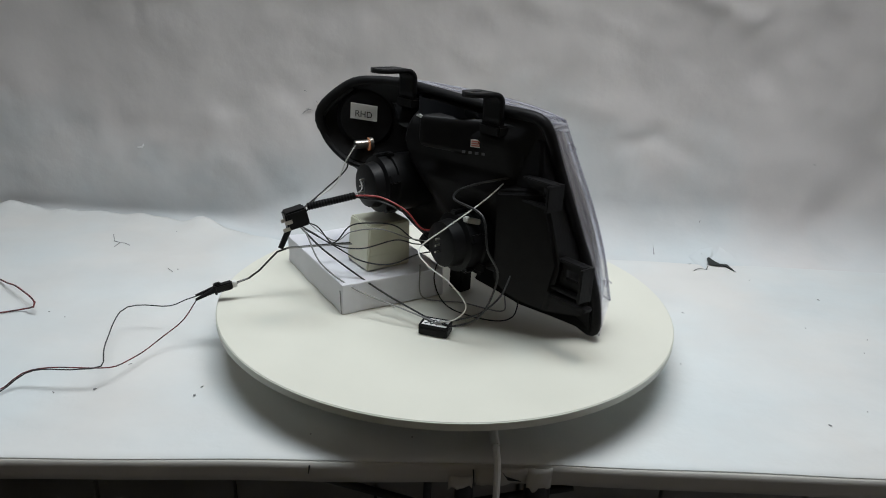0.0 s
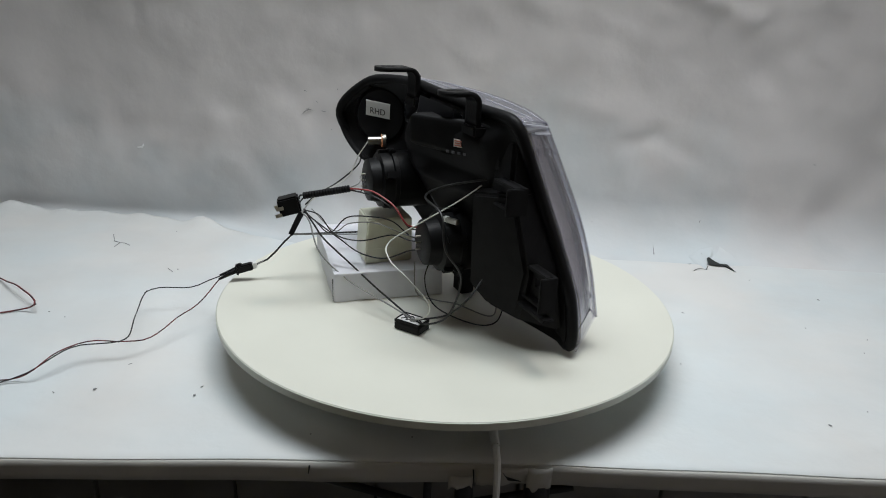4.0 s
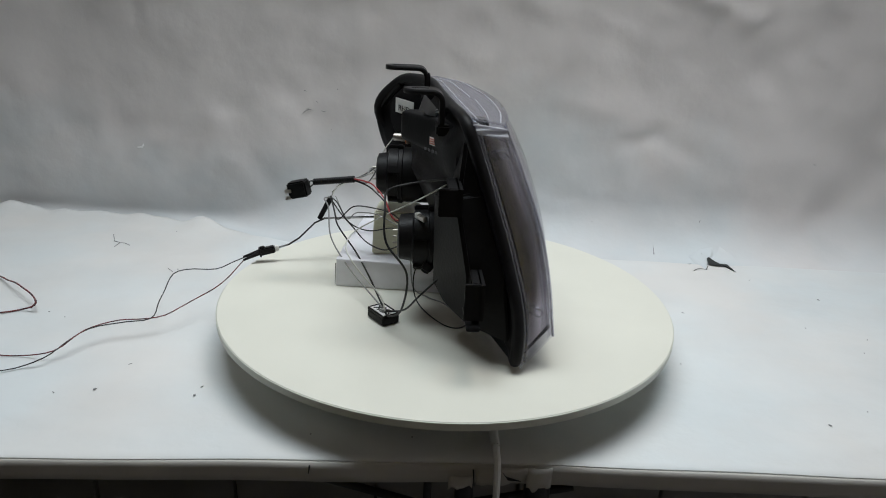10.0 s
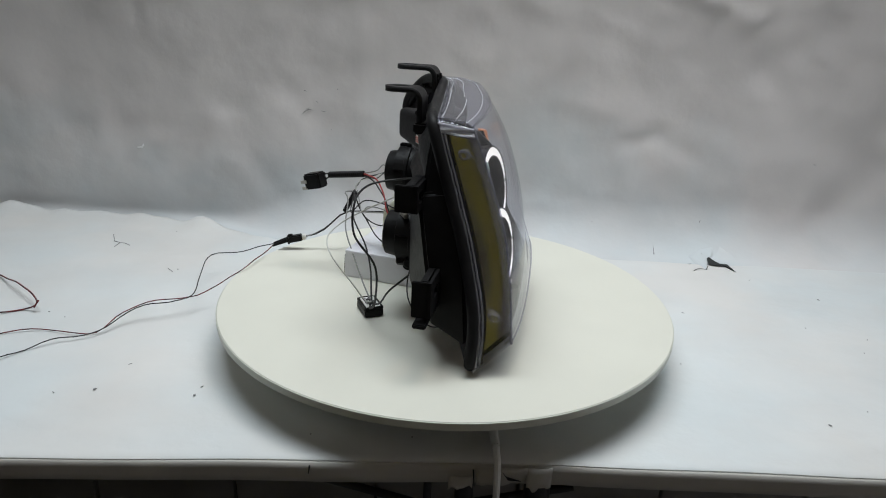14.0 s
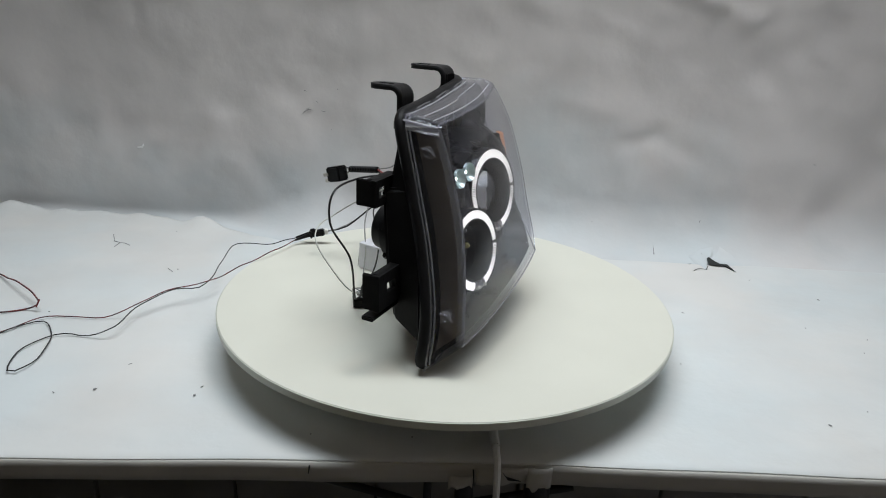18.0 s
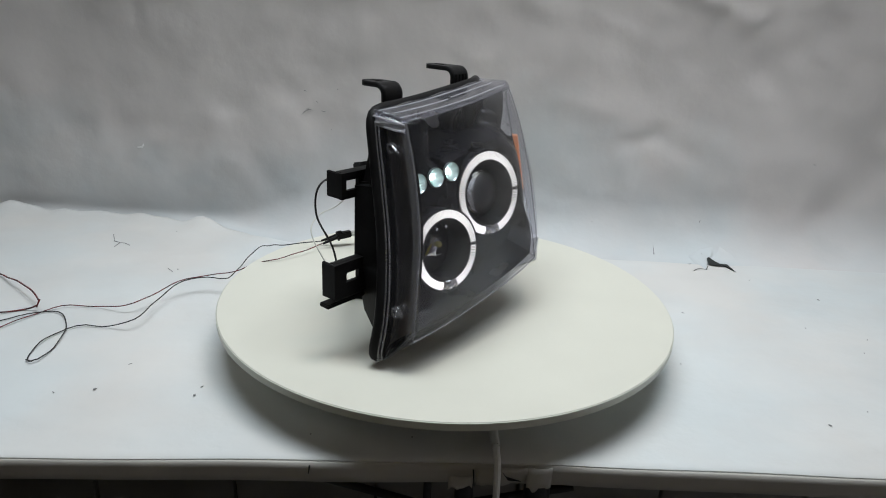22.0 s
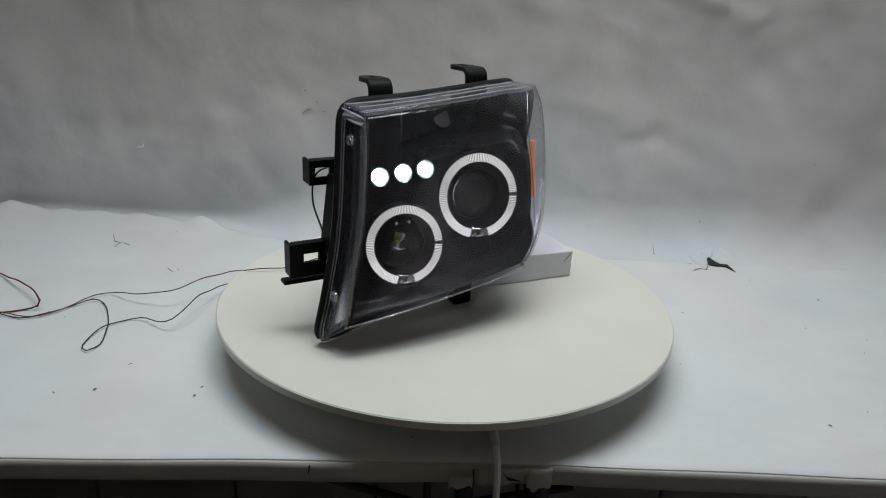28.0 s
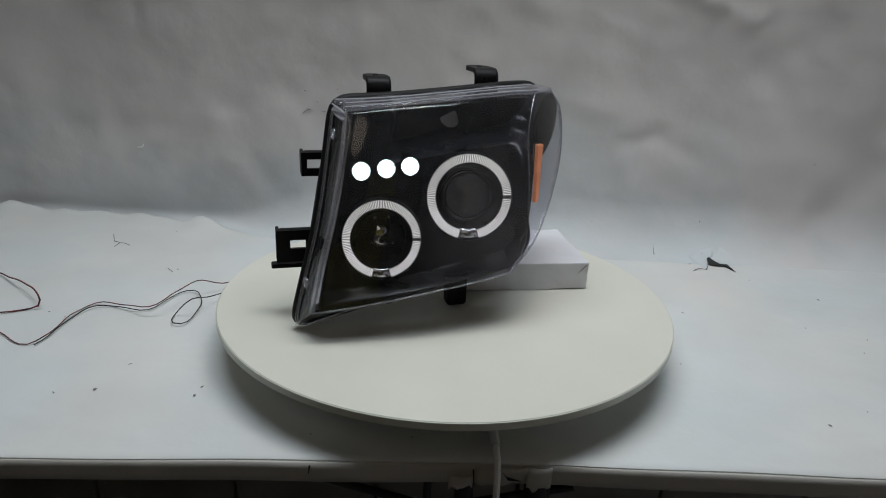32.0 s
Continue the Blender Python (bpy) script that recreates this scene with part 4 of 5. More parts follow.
part("solder_blob", tray((0.009, 0.006, 0.004), (0.004, -0.004, 0.0145), 0.0015), WIRE_GREY, board)

plug = thing("lamp_plug", L(.0385, -.2017, .1318), "black three-pin lamp plug on a corrugated sleeve", "plug")
pc, tl, tr_ = L(.0385, -.2017, .1318), L(.045, -.183, .140), L(.029, -.127, .150)
pd = (pc - tl).normalized()
part("body", block((0.020, 0.026, 0.022), pc, (14, 0, -12), 0.002), BLACK_SOFT, plug)
for dx, dz in ((-.005, .004), (.005, .004), (0, -.006)):
    part("pin", block((0.0012, 0.009, 0.0045), pc + pd * 0.0155 + Vector((dx, 0, dz)), (14, 0, -12)), STEEL, plug)
bm = None
n = 34
bm = lathe([(k / n * (tr_ - tl).length, 0.0048 if k % 2 else 0.0040) for k in range(n + 1)], tl, tr_ - tl, 16)
part("corrugated_sleeve", bm, BLACK_SOFT, plug, "black corrugated sleeve")


# wiring of the lamp
loom = thing("wiring_loom", L(.05, -.12, .06), "tangle of thin black, white and red wires behind the lamp", "wiring")


def wire(name, pts, r, material, label=""):
    return part(name, tube([L(*p) for p in pts], r * (1.05 if material is WIRE_WHITE or material is WIRE_GREY else 0.8), 7, 8), material, loom, label)


ECU_IN = (-.082, -.081, .0125)
wire("socket_wire", [(.111, -.078, .1925), (.1125, -.086, .180), (.1125, -.0908, .160), (.1201, -.1184, .1344), (.105, -.150, .124), (.112, -.166, .108)], .0013, WIRE_BLACK, "black bulb wire")
wire("socket_wire", [(.109, -.078, .1920), (.110, -.092, .172), (.115, -.105, .142), (.112, -.135, .127), (.102, -.158, .118), (.114, -.168, .100)], .0008, WIRE_WHITE, "white bulb wire")
wire("red_wire", [(.029, -.127, .150), (.016, -.113, .151), (.0047, -.1005, .1487), (-.019, -.085, .1375), (-.036, -.0742, .1184), (-.0354, -.0559, .1123)], .0013, WIRE_RED, "red feed wire")
wire("brown_wire", [(.029, -.127, .148), (.014, -.110, .146), (-.002, -.098, .142), (-.021, -.082, .131), (-.034, -.070, .113), (-.030, -.050, .108)], .0012, WIRE_BLACK)
wire("plug_wire", [(.029, -.127, .149), (.033, -.112, .144), (.045, -.104, .150), (.054, -.099, .158)], .0010, WIRE_BLACK)
wire("plug_wire", [(.029, -.127, .151), (.038, -.112, .154), (.050, -.106, .160), (.056, -.098, .152)], .0008, WIRE_GREY)
wire("white_wire", [(-.1099, -.0015, .1898), (-.108, -.040, .166), (-.100, -.085, .140), (-.0923, -.1175, .118), (-.118, -.125, .108), (-.140, -.112, .093), (-.1388, -.085, .058), (-.115, -.080, .030), ECU_IN], .0008, WIRE_WHITE, "white wire")
wire("black_wire", [(-.118, -.005, .192), (-.085, -.045, .178), (-.100, -.078, .172), (-.150, -.080, .166), (-.160, -.078, .130), (-.155, -.055, .092), (-.138, -.060, .040), (-.110, -.075, .018), ECU_IN], .0016, WIRE_BLACK, "black wire")
wire("black_wire", [(.112, -.168, .102), (.085, -.160, .086), (.0602, -.1522, .0731), (.030, -.125, .046), (-.010, -.105, .028), (-.055, -.090, .018), ECU_IN], .0015, WIRE_BLACK, "black wire")
wire("white_wire", [(.112, -.168, .100), (.090, -.175, .104), (.080, -.168, .094), (.052, -.162, .060), (.012, -.136, .034), (-.046, -.104, .022), ECU_IN], .0010, WIRE_GREY, "grey-white wire")
wire("loop_wire", [(.108, -.168, .100), (.076, -.160, .094), (.0423, -.150, .0891), (.0362, -.1293, .1095), (.0275, -.1017, .1111), (.0175, -.0741, .1056), (.0069, -.050, .0854), (-.02, -.035, .09)], .0011, WIRE_BLACK)
wire("loop_wire", [(.108, -.168, .102), (.0763, -.155, .1023), (.0641, -.1379, .0785), (.0419, -.1093, .0739), (.0156, -.075, .0873), (-.0002, -.055, .0831), (-.022, -.035, .085)], .0011, WIRE_BLACK)
wire("loop_wire", [(.110, -.168, .098), (.0789, -.150, .0854), (.0601, -.132, .0725), (.0384, -.1114, .0584), (.0116, -.0857, .0574), (-.0137, -.060, .0745), (-.03, -.035, .08)], .0012, WIRE_BLACK)
wire("loop_wire", [(.100, -.160, .105), (.060, -.140, .085), (.040, -.125, .100), (.020, -.095, .104), (.005, -.06, .09), (-.02, -.035, .088)], .0007, WIRE_GREY)
wire("floor_wire", [ECU_IN, (-.105, -.068, .022), (-.131, -.0547, .038), (-.1466, -.0402, .0615), (-.140, -.020, .080)], .0015, WIRE_BLACK)
wire("floor_wire", [(-.005, -.050, .055), (-.0035, -.0451, .010), (-.020, -.025, .003), (-.0409, -.0029, .003), (-.0868, .0209, .003), (-.080, .035, .012), (-.060, .040, .040)], .0009, WIRE_GREY)
wire("floor_wire", [(-.02, -.03, .07), (-.03, -.045, .04), (-.055, -.040, .012), (-.100, -.010, .004), (-.115, .015, .008), (-.110, .030, .030)], .0011, WIRE_BLACK)
for dx in (-.004, .004):
    wire("plug_tail", [(.0395, -.193 + abs(dx), .134 + dx), (.042, -.187, .138 + dx), (.0445, -.180, .140)], .0012, WIRE_BLACK)
part("shrink_sleeve", rod(L(.1178, -.169, .0975), L(.1168, -.1861, .0652), .0042, .0036, 14), BLACK_SOFT, loom, "black shrink sleeve")
part("terminal_cover", block((0.024, 0.010, 0.014), L(-.008, -.040, .085), (0, 30, 20), 0.002), BLACK_SOFT, loom)

# supply cable on the table: short stiff pieces that follow one another
supply = thing("supply_cable", (-0.5, -0.1, TABLE_Z), "thin red and black supply cable trailing over the table", "cable")


def mm(*v):
    return [Vector(v[k:k + 3]) / 1000 for k in range(0, len(v), 3)]


RED_ROUTE, BLACK_ROUTE, LOOP_ROUTE = [], [], []
RED_ROUTE.append((0.0, mm(-302, -85, 14, -338, -76, -25, -365, -102, -45, -380, -153, -45, -391, -178, -35, -420, -183, -35, -451, -184, -35, -479, -185, -45, -496, -200, -57)))
RED_ROUTE.append((3.0, mm(-296, -47, 14, -336, -42, -25, -359, -63, -35, -377, -103, -45, -392, -126, -35, -434, -131, -35, -456, -158, -35, -470, -188, -45, -493, -186, -57, -502, -192, -57)))
RED_ROUTE.append((6.0, mm(-295, -10, 14, -343, -25, -25, -363, -70, -35, -389, -90, -35, -424, -97, -35, -456, -116, -35, -474, -149, -45, -500, -154, -57, -524, -158, -57)))
RED_ROUTE.append((9.0, mm(-290, 17, 14, -334, 14, -25, -368, -42, -35, -395, -65, -35, -433, -78, -35, -457, -101, -35, -477, -132, -45, -511, -136, -57, -537, -139, -57)))
RED_ROUTE.append((11.0, mm(-281, 38, 14, -317, 26, -12, -350, 16, -25, -370, -21, -35, -396, -38, -35, -440, -57, -35, -453, -96, -35, -468, -116, -45, -511, -113, -57, -558, -105, -57)))
RED_ROUTE.append((13.0, mm(-269, 83, 14, -296, 18, 4, -332, 34, -25, -354, 14, -35, -367, 5, -35, -417, -16, -35, -446, -39, -45, -461, -72, -57, -490, -74, -57, -540, -65, -57, -576, -78, -57)))
RED_ROUTE.append((17.0, mm(-250, 118, 14, -285, 79, 4, -326, 118, -25, -349, 80, -35, -382, 53, -35, -422, 21, -35, -440, -3, -45, -467, -16, -57, -492, -29, -57, -534, -22, -57, -562, -41, -57, -582, -69, -57)))
RED_ROUTE.append((19.0, mm(-228, 134, 14, -282, 91, 4, -334, 87, -25, -358, 79, -35, -411, 43, -35, -436, -12, -45, -478, -10, -57, -529, -3, -57, -561, -16, -57, -582, -69, -57)))
RED_ROUTE.append((21.0, mm(-209, 117, 14, -250, 100, 4, -280, 84, 4, -329, 99, -25, -365, 101, -35, -409, 68, -35, -432, 42, -45, -444, 6, -45, -489, 13, -57, -531, 15, -57, -556, -5, -57, -588, -60, -57)))
RED_ROUTE.append((23.0, mm(-188, 115, 14, -247, 84, 4, -327, 93, -25, -388, 93, -35, -418, 58, -45, -441, 16, -45, -496, 25, -57, -545, 25, -57, -575, -7, -57, -593, -53, -57)))
RED_ROUTE.append((25.5, mm(-164, 98, 14, -220, 100, 3, -265, 59, 3, -324, 112, -25, -376, 84, -35, -393, 39, -35, -438, 28, -45, -502, 54, -57, -527, 37, -57, -547, 0, -57, -561, -30, -57, -615, -19, -57)))
RED_ROUTE.append((28.0, mm(-146, 91, 14, -228, 62, 3, -285, 43, 3, -355, 74, -25, -400, 38, -35, -454, 44, -45, -509, 68, -57, -529, 41, -57, -550, -9, -57, -574, -21, -57, -618, -14, -57)))
RED_ROUTE.append((30.0, mm(-140, 109, 14, -200, 105, 3, -273, 181, -50, -306, 106, -50, -340, 63, -50, -358, 35, -35, -381, 11, -35, -412, -30, -45, -448, -6, -57, -504, 9, -57, -529, -3, -57, -524, -66, -57, -530, -105, -57, -561, -101, -57)))
RED_ROUTE.append((32.0, mm(-130, 99, 14, -195, 82, 3, -279, 168, -50, -342, 112, -50, -375, 79, -35, -390, 33, -35, -419, 3, -45, -500, 34, -57, -520, -6, -57, -520, -74, -57, -534, -98, -57, -580, -72, -57)))
BLACK_ROUTE.append((0.0, mm(-302, -85, 14, -372, -30, -25, -424, -40, -25, -428, -74, -35, -407, -139, -35, -392, -175, -35, -418, -187, -35, -449, -187, -35, -477, -187, -45, -494, -205, -57)))
BLACK_ROUTE.append((3.0, mm(-310, -34, 14, -362, 24, -25, -418, 9, -25, -433, 10, -35, -407, -80, -35, -389, -126, -35, -433, -134, -35, -455, -161, -35, -472, -184, -45, -492, -188, -57, -501, -194, -57)))
BLACK_ROUTE.append((6.0, mm(-300, -7, 14, -374, 56, -25, -414, 44, -25, -410, -12, -35, -389, -90, -35, -421, -102, -35, -454, -120, -35, -471, -153, -45, -495, -161, -57, -516, -171, -57)))
BLACK_ROUTE.append((9.0, mm(-298, 29, 14, -361, 90, -25, -413, 70, -25, -408, 8, -35, -393, -62, -35, -431, -82, -35, -455, -105, -35, -475, -134, -45, -495, -150, -57, -519, -166, -57)))
BLACK_ROUTE.append((11.0, mm(-293, 68, 14, -344, 118, -22, -399, 111, -25, -405, 89, -25, -396, 9, -35, -383, -42, -35, -433, -56, -35, -457, -89, -35, -465, -128, -45, -484, -129, -57, -504, -141, -57, -537, -139, -57)))
BLACK_ROUTE.append((13.0, mm(-274, 102, 14, -356, 156, -22, -390, 146, -25, -384, 94, -35, -363, 0, -35, -414, -23, -35, -444, -44, -45, -460, -75, -57, -481, -90, -57, -510, -90, -57, -532, -101, -57, -545, -126, -57)))
BLACK_ROUTE.append((17.0, mm(-258, 151, 14, -313, 214, -22, -367, 217, -25, -381, 206, -35, -368, 96, -35, -360, 51, -35, -385, 50, -35, -420, 18, -35, -440, -12, -45, -436, -67, -45, -465, -72, -57, -489, -69, -57, -520, -86, -57, -531, -120, -57, -521, -162, -57, -511, -166, -57, -503, -138, -57, -509, -98, -57, -524, -63, -57, -547, -41, -57, -563, -46, -57, -578, -75, -57)))
BLACK_ROUTE.append((19.0, mm(-229, 161, 14, -300, 218, -22, -350, 225, -25, -354, 145, -35, -352, 76, -35, -400, 38, -35, -425, -10, -45, -431, -71, -45, -475, -61, -57, -517, -65, -57, -526, -112, -57, -517, -146, -57, -498, -157, -57, -491, -123, -57, -510, -65, -57, -544, -26, -57, -569, -42, -57, -580, -72, -57)))
BLACK_ROUTE.append((21.0, mm(-218, 152, 14, -258, 150, 4, -334, 233, -25, -347, 211, -35, -340, 118, -35, -341, 82, -35, -373, 97, -35, -411, 64, -35, -426, 27, -45, -423, -40, -45, -458, -42, -57, -486, -39, -57, -522, -77, -57, -511, -136, -57, -501, -140, -57, -494, -106, -57, -507, -56, -57, -536, -13, -57, -559, -7, -57, -587, -62, -57)))
BLACK_ROUTE.append((23.0, mm(-190, 122, 14, -261, 145, 4, -321, 235, -50, -334, 136, -50, -343, 99, -35, -391, 77, -35, -402, 20, -45, -413, -44, -45, -458, -34, -57, -505, -48, -57, -508, -118, -57, -497, -139, -57, -488, -115, -57, -507, -39, -57, -540, 1, -57, -577, -4, -57, -618, -14, -57)))
BLACK_ROUTE.append((25.5, mm(-167, 157, 14, -218, 153, 3, -254, 169, 3, -302, 258, -50, -310, 116, -50, -342, 80, -50, -352, 30, -35, -373, -31, -45, -393, -55, -45, -436, -24, -57, -478, -40, -57, -483, -93, -57, -472, -116, -57, -463, -83, -57, -483, -10, -57, -514, 29, -57, -534, 20, -57, -563, -27, -57, -613, -22, -57)))
BLACK_ROUTE.append((28.0, mm(-140, 142, 14, -209, 149, 3, -298, 244, -50, -316, 139, -50, -343, 103, -50, -354, 24, -35, -371, -36, -45, -423, -9, -57, -458, -34, -57, -463, -83, -57, -450, -107, -57, -442, -81, -57, -469, -9, -57, -509, 43, -57, -534, 20, -57, -572, -25, -57, -615, -19, -57)))
BLACK_ROUTE.append((30.0, mm(-135, 133, 14, -221, 145, 3, -308, 243, -50, -305, 74, -50, -333, 34, -50, -353, -1, -35, -388, -15, -45, -397, -40, -57, -385, -50, -57, -373, -15, -57, -377, 40, -57, -395, 49, -57, -412, 3, -57, -427, -16, -57, -486, 6, -57, -518, 5, -57, -526, -50, -57, -527, -109, -57, -551, -116, -57)))
BLACK_ROUTE.append((32.0, mm(-125, 124, 14, -207, 142, 3, -295, 231, -50, -310, 116, -50, -341, 65, -50, -358, 14, -35, -383, 10, -57, -375, -19, -57, -358, -14, -57, -358, 42, -57, -379, 86, -57, -404, 83, -57, -427, 18, -57, -496, 25, -57, -515, -14, -57, -517, -78, -57, -529, -107, -57, -567, -93, -57)))
LOOP_ROUTE.append((0.0, mm(-689, 94, -57, -630, 46, -45, -593, 16, -45, -570, -10, -45, -594, -2, -57, -618, -14, -57)))
LOOP_ROUTE.append((16.0, mm(-701, 113, -57, -633, 58, -45, -591, 22, -45, -568, -4, -45, -589, 2, -57, -618, -14, -57)))
LOOP_ROUTE.append((32.0, mm(-704, 118, -57, -618, 54, -45, -574, 9, -45, -582, 5, -57, -618, -14, -57)))


def mark_length(pts, i):
    path = smooth_path(pts, 8)[:8 * i + 1]
    return sum((q - p).length for p, q in zip(path, path[1:]))


def samples(pts, total, n, wave=0.0, shift=0.0):
    path = smooth_path(pts, 8)
    far = path[-1] - path[-3]
    far.z = 0
    path.append(path[-1] + far.normalized() * total)
    length = [(q - p).length for p, q in zip(path, path[1:])]
    out = []
    for k in range(n + 1):
        s = max(total * k / n + shift, 0.0002 * k)
        for p, q, d in zip(path, path[1:], length):
            if s <= d:
                break
            s -= d
        w = p.lerp(q, s / d)
        out.append(w + Vector((0, wave * math.sin(k * 1.1), wave * math.cos(k * 1.1))))
    return out


def piece_mesh(length, r, material):
    bm = lathe([(-length * .54, r * .6), (-length * .5, r), (length * .5, r), (length * .54, r * .6)], (0, 0, 0), (0, 0, 1), 7)
    me = bpy.data.meshes.new("piece")
    bm.to_mesh(me)
    bm.free()
    me.materials.append(material)
    me.polygons.foreach_set("use_smooth", [True] * len(me.polygons))
    return me


CHAINS = []


def chain(name, routes, total, n, r, material, owner, wave=0.0, marks=None):
    """A wire of n rigid pieces; routes gives its line at each time."""
    me = piece_mesh(total / n * 1.03, r, material)
    dark = piece_mesh(total / n * 1.03, r, WIRE_MAROON) if material is WIRE_DARKRED else None
    base = BASE[owner]
    known = []
    for t, pts in routes:
        shift = mark_length(pts, marks[t]) - mark_length(dict(routes)[25.5], marks[25.5]) if marks and t in marks else 0.0
        known.append((t, samples(pts, total, n, wave, shift)))
    lines = []
    for t in range(33):
        i = max(j for j in range(len(known) - 1) if known[j][0] <= t or j == 0)
        (t0, p0), (t1, p1) = known[i], known[i + 1]
        f = min(1, max(0, (t - t0) / (t1 - t0)))
        lines.append((float(t), [a.lerp(b, f) for a, b in zip(p0, p1)]))
    for k in range(n):
        ob = new(name, me if k % 3 or dark is None else dark)
        ob.parent = owner
        rows, last = [], None
        for t, line in lines:
            d = (line[k + 1] - line[k]).normalized()
            if last is not None and d.dot(last) < 0:
                d = -d
            last = d
            m = (line[k] + line[k + 1]) / 2 - base
            rows.append((t, Matrix.Translation(m) @ d.to_track_quat("Z", "Y").to_matrix().to_4x4()))
        CHAINS.append((ob, rows))


TURN = [0.12457, -3.72663, 0.0232061, -0.00089983, 1.21924e-05]     # degrees, by powers of the time


def turned(t):
    return sum(c * t ** k for k, c in enumerate(TURN))


# in-line connector at the end of the supply cable, dragged by the loom
joint = thing("inline_connector", (0, 0, 0), "black in-line connector with a white tip and two sleeves", "connector")
part("body", block((0.011, 0.024, 0.010), (0, 0, 0), bevel=0.0015), BLACK_SOFT, joint)
part("latch", block((0.006, 0.008, 0.004), (0, -0.006, 0.006), bevel=0.001), BLACK_SOFT, joint)
part("collar", block((0.014, 0.003, 0.013), (0, -0.010, 0), bevel=0.001), BLACK_SOFT, joint)
part("white_tip", block((0.009, 0.006, 0.008), (0, 0.0145, 0), bevel=0.001), WHITE_PLASTIC, joint, "white plastic tip")
for sx in (-1, 1):
    part("sleeve", rod((sx * 0.003, -0.012, 0), (sx * 0.007, -0.036, -0.004), 0.0036, 0.0016, 12), BLACK_SOFT, joint, "black shrink sleeve")
JOINT_WAY = [(0, -0.2874, -0.0551), (3, -0.2826, -0.0001), (6, -0.2764, 0.0370), (9, -0.2724, 0.0743), (11, -0.2647, 0.0924), (13, -0.2465, 0.1334), (17, -0.2234, 0.1697), (19, -0.2001, 0.1763), (21, -0.1805, 0.1794), (23, -0.1565, 0.1608), (25.5, -0.1396, 0.1689), (32, -0.1150, 0.1250)]


def joint_at(t):
    return Vector([np.interp(t, [w[0] for w in JOINT_WAY], [w[k] for w in JOINT_WAY]) for k in (1, 2)] + [0.018])


def sleeve_end(t):
    return pose(0, 0, 0, 0, 0, turned(t) + TURN0) @ L(.1168, -.1861, .0652)


def joint_pose(t):
    d = sleeve_end(t) - joint_at(t)
    d.z *= 0.35
    return Matrix.Translation(joint_at(t)) @ d.to_track_quat("Y", "Z").to_matrix().to_4x4()


chain("red_piece", [(t, [joint_pose(t) @ Vector((0.0066, -0.034, -0.004))] + w[1:]) for t, w in RED_ROUTE], 0.98, 88, 0.0008, WIRE_DARKRED, supply, 0.0007)
chain("black_piece", [(t, [joint_pose(t) @ Vector((-0.0066, -0.034, -0.004))] + w[1:]) for t, w in BLACK_ROUTE], 1.16, 104, 0.0008, WIRE_BLACK, supply, -0.0007, {25.5: 12, 28.0: 10, 30.0: 8, 32.0: 7})
chain("loop_piece", LOOP_ROUTE, 0.26, 24, 0.0012, WIRE_DARKRED, supply, 0.0005)

lead = thing("lead_wires", (-0.2, 0.05, 0.02), "pair of thin wires joining the connector to the loom", "wiring")
LEAD_TIMES = (0, 2, 4, 6, 8, 10, 12, 14, 16, 18, 20, 22, 24, 26, 28, 30, 32)
for off, mtl, rr in ((-0.0022, WIRE_BLACK, 0.0013), (0.0026, WIRE_GREY, 0.0009)):
    lines = []
    for t in LEAD_TIMES:
        p, q = sleeve_end(t), joint_pose(t) @ Vector((off * 0.5, 0.017, 0))
        mid = p.lerp(q, 0.5) + Vector((0, 0, -0.10 * (p - q).length)) + Vector((off, off, off))
        lines.append((float(t), [q, q.lerp(mid, 0.5) + Vector((0, 0, -0.002)), mid, mid.lerp(p, 0.55), p]))
    longest = max(sum((b - a).length for a, b in zip(w, w[1:])) for _, w in lines)
    chain("lead_piece", [(t, [*w[:-1], w[-1]]) for t, w in lines], longest, 11, rr, mtl, lead)

# ---- scuffs, crumbs and the tear in the paper ----
def on_paper(x, y, z):
    """The nearest place on the table's cover or the backdrop, and the way out of it."""
    best = None
    for ob in (cover, drop):
        m = Matrix.Translation(BASE[table]) if ob is cover else Matrix()
        _, loc, nor, _ = ob.closest_point_on_mesh(m.inverted() @ Vector((x, y, z)))
        loc = m @ loc
        d = (loc - Vector((x, y, z))).length
        if nor.dot(Vector((0, -0.5, 0.8))) < 0:
            nor = -nor
        if best is None or d < best[0]:
            best = (d, loc, nor)
    return best[1], best[2]


SCRIBBLE = [(-.626, .325), (-.607, .291), (-.594, .284), (-.594, .263), (-.583, .281), (-.570, .271), (-.462, .175), (-.448, .162)]


def fleck(bm, at, size, long, turn):
    p, n = on_paper(*at)
    side = n.orthogonal().normalized()
    side.rotate(Matrix.Rotation(turn, 3, n))
    up = n.cross(side)
    rnd = random.Random(int(1000 * (at[0] + 3 * at[1])))
    ring = []
    for k in range(7):
        a = 2 * math.pi * k / 7
        f = rnd.uniform(0.6, 1.2)
        ring.append(p + n * 0.0009 + side * size * long * f * math.cos(a) + up * size * f * math.sin(a))
    return prism(ring, n * 0.0006, bm)


bm = None
for k, (x, y) in enumerate(((-397, -186), (-383, -128), (542, 73), (590, 2), (315, -56), (617, 184), (368, 105), (534, 260), (-557, -1), (-528, -14), (-281, -188), (-279, -170), (-445, 174), (618, 44), (508, -149), (447, -182), (-439, -196), (-522, 360), (-28, -245), (-135, -249))):
    bm = fleck(bm, (x / 1000, y / 1000, TABLE_Z), (0.0016, 0.0006, 0.0007, 0.0008, 0.0006)[k % 5], (1.4, 4.0, 1.5, 1.3, 1.8)[k % 5], 0.3 * k if k > 1 else 0.0)
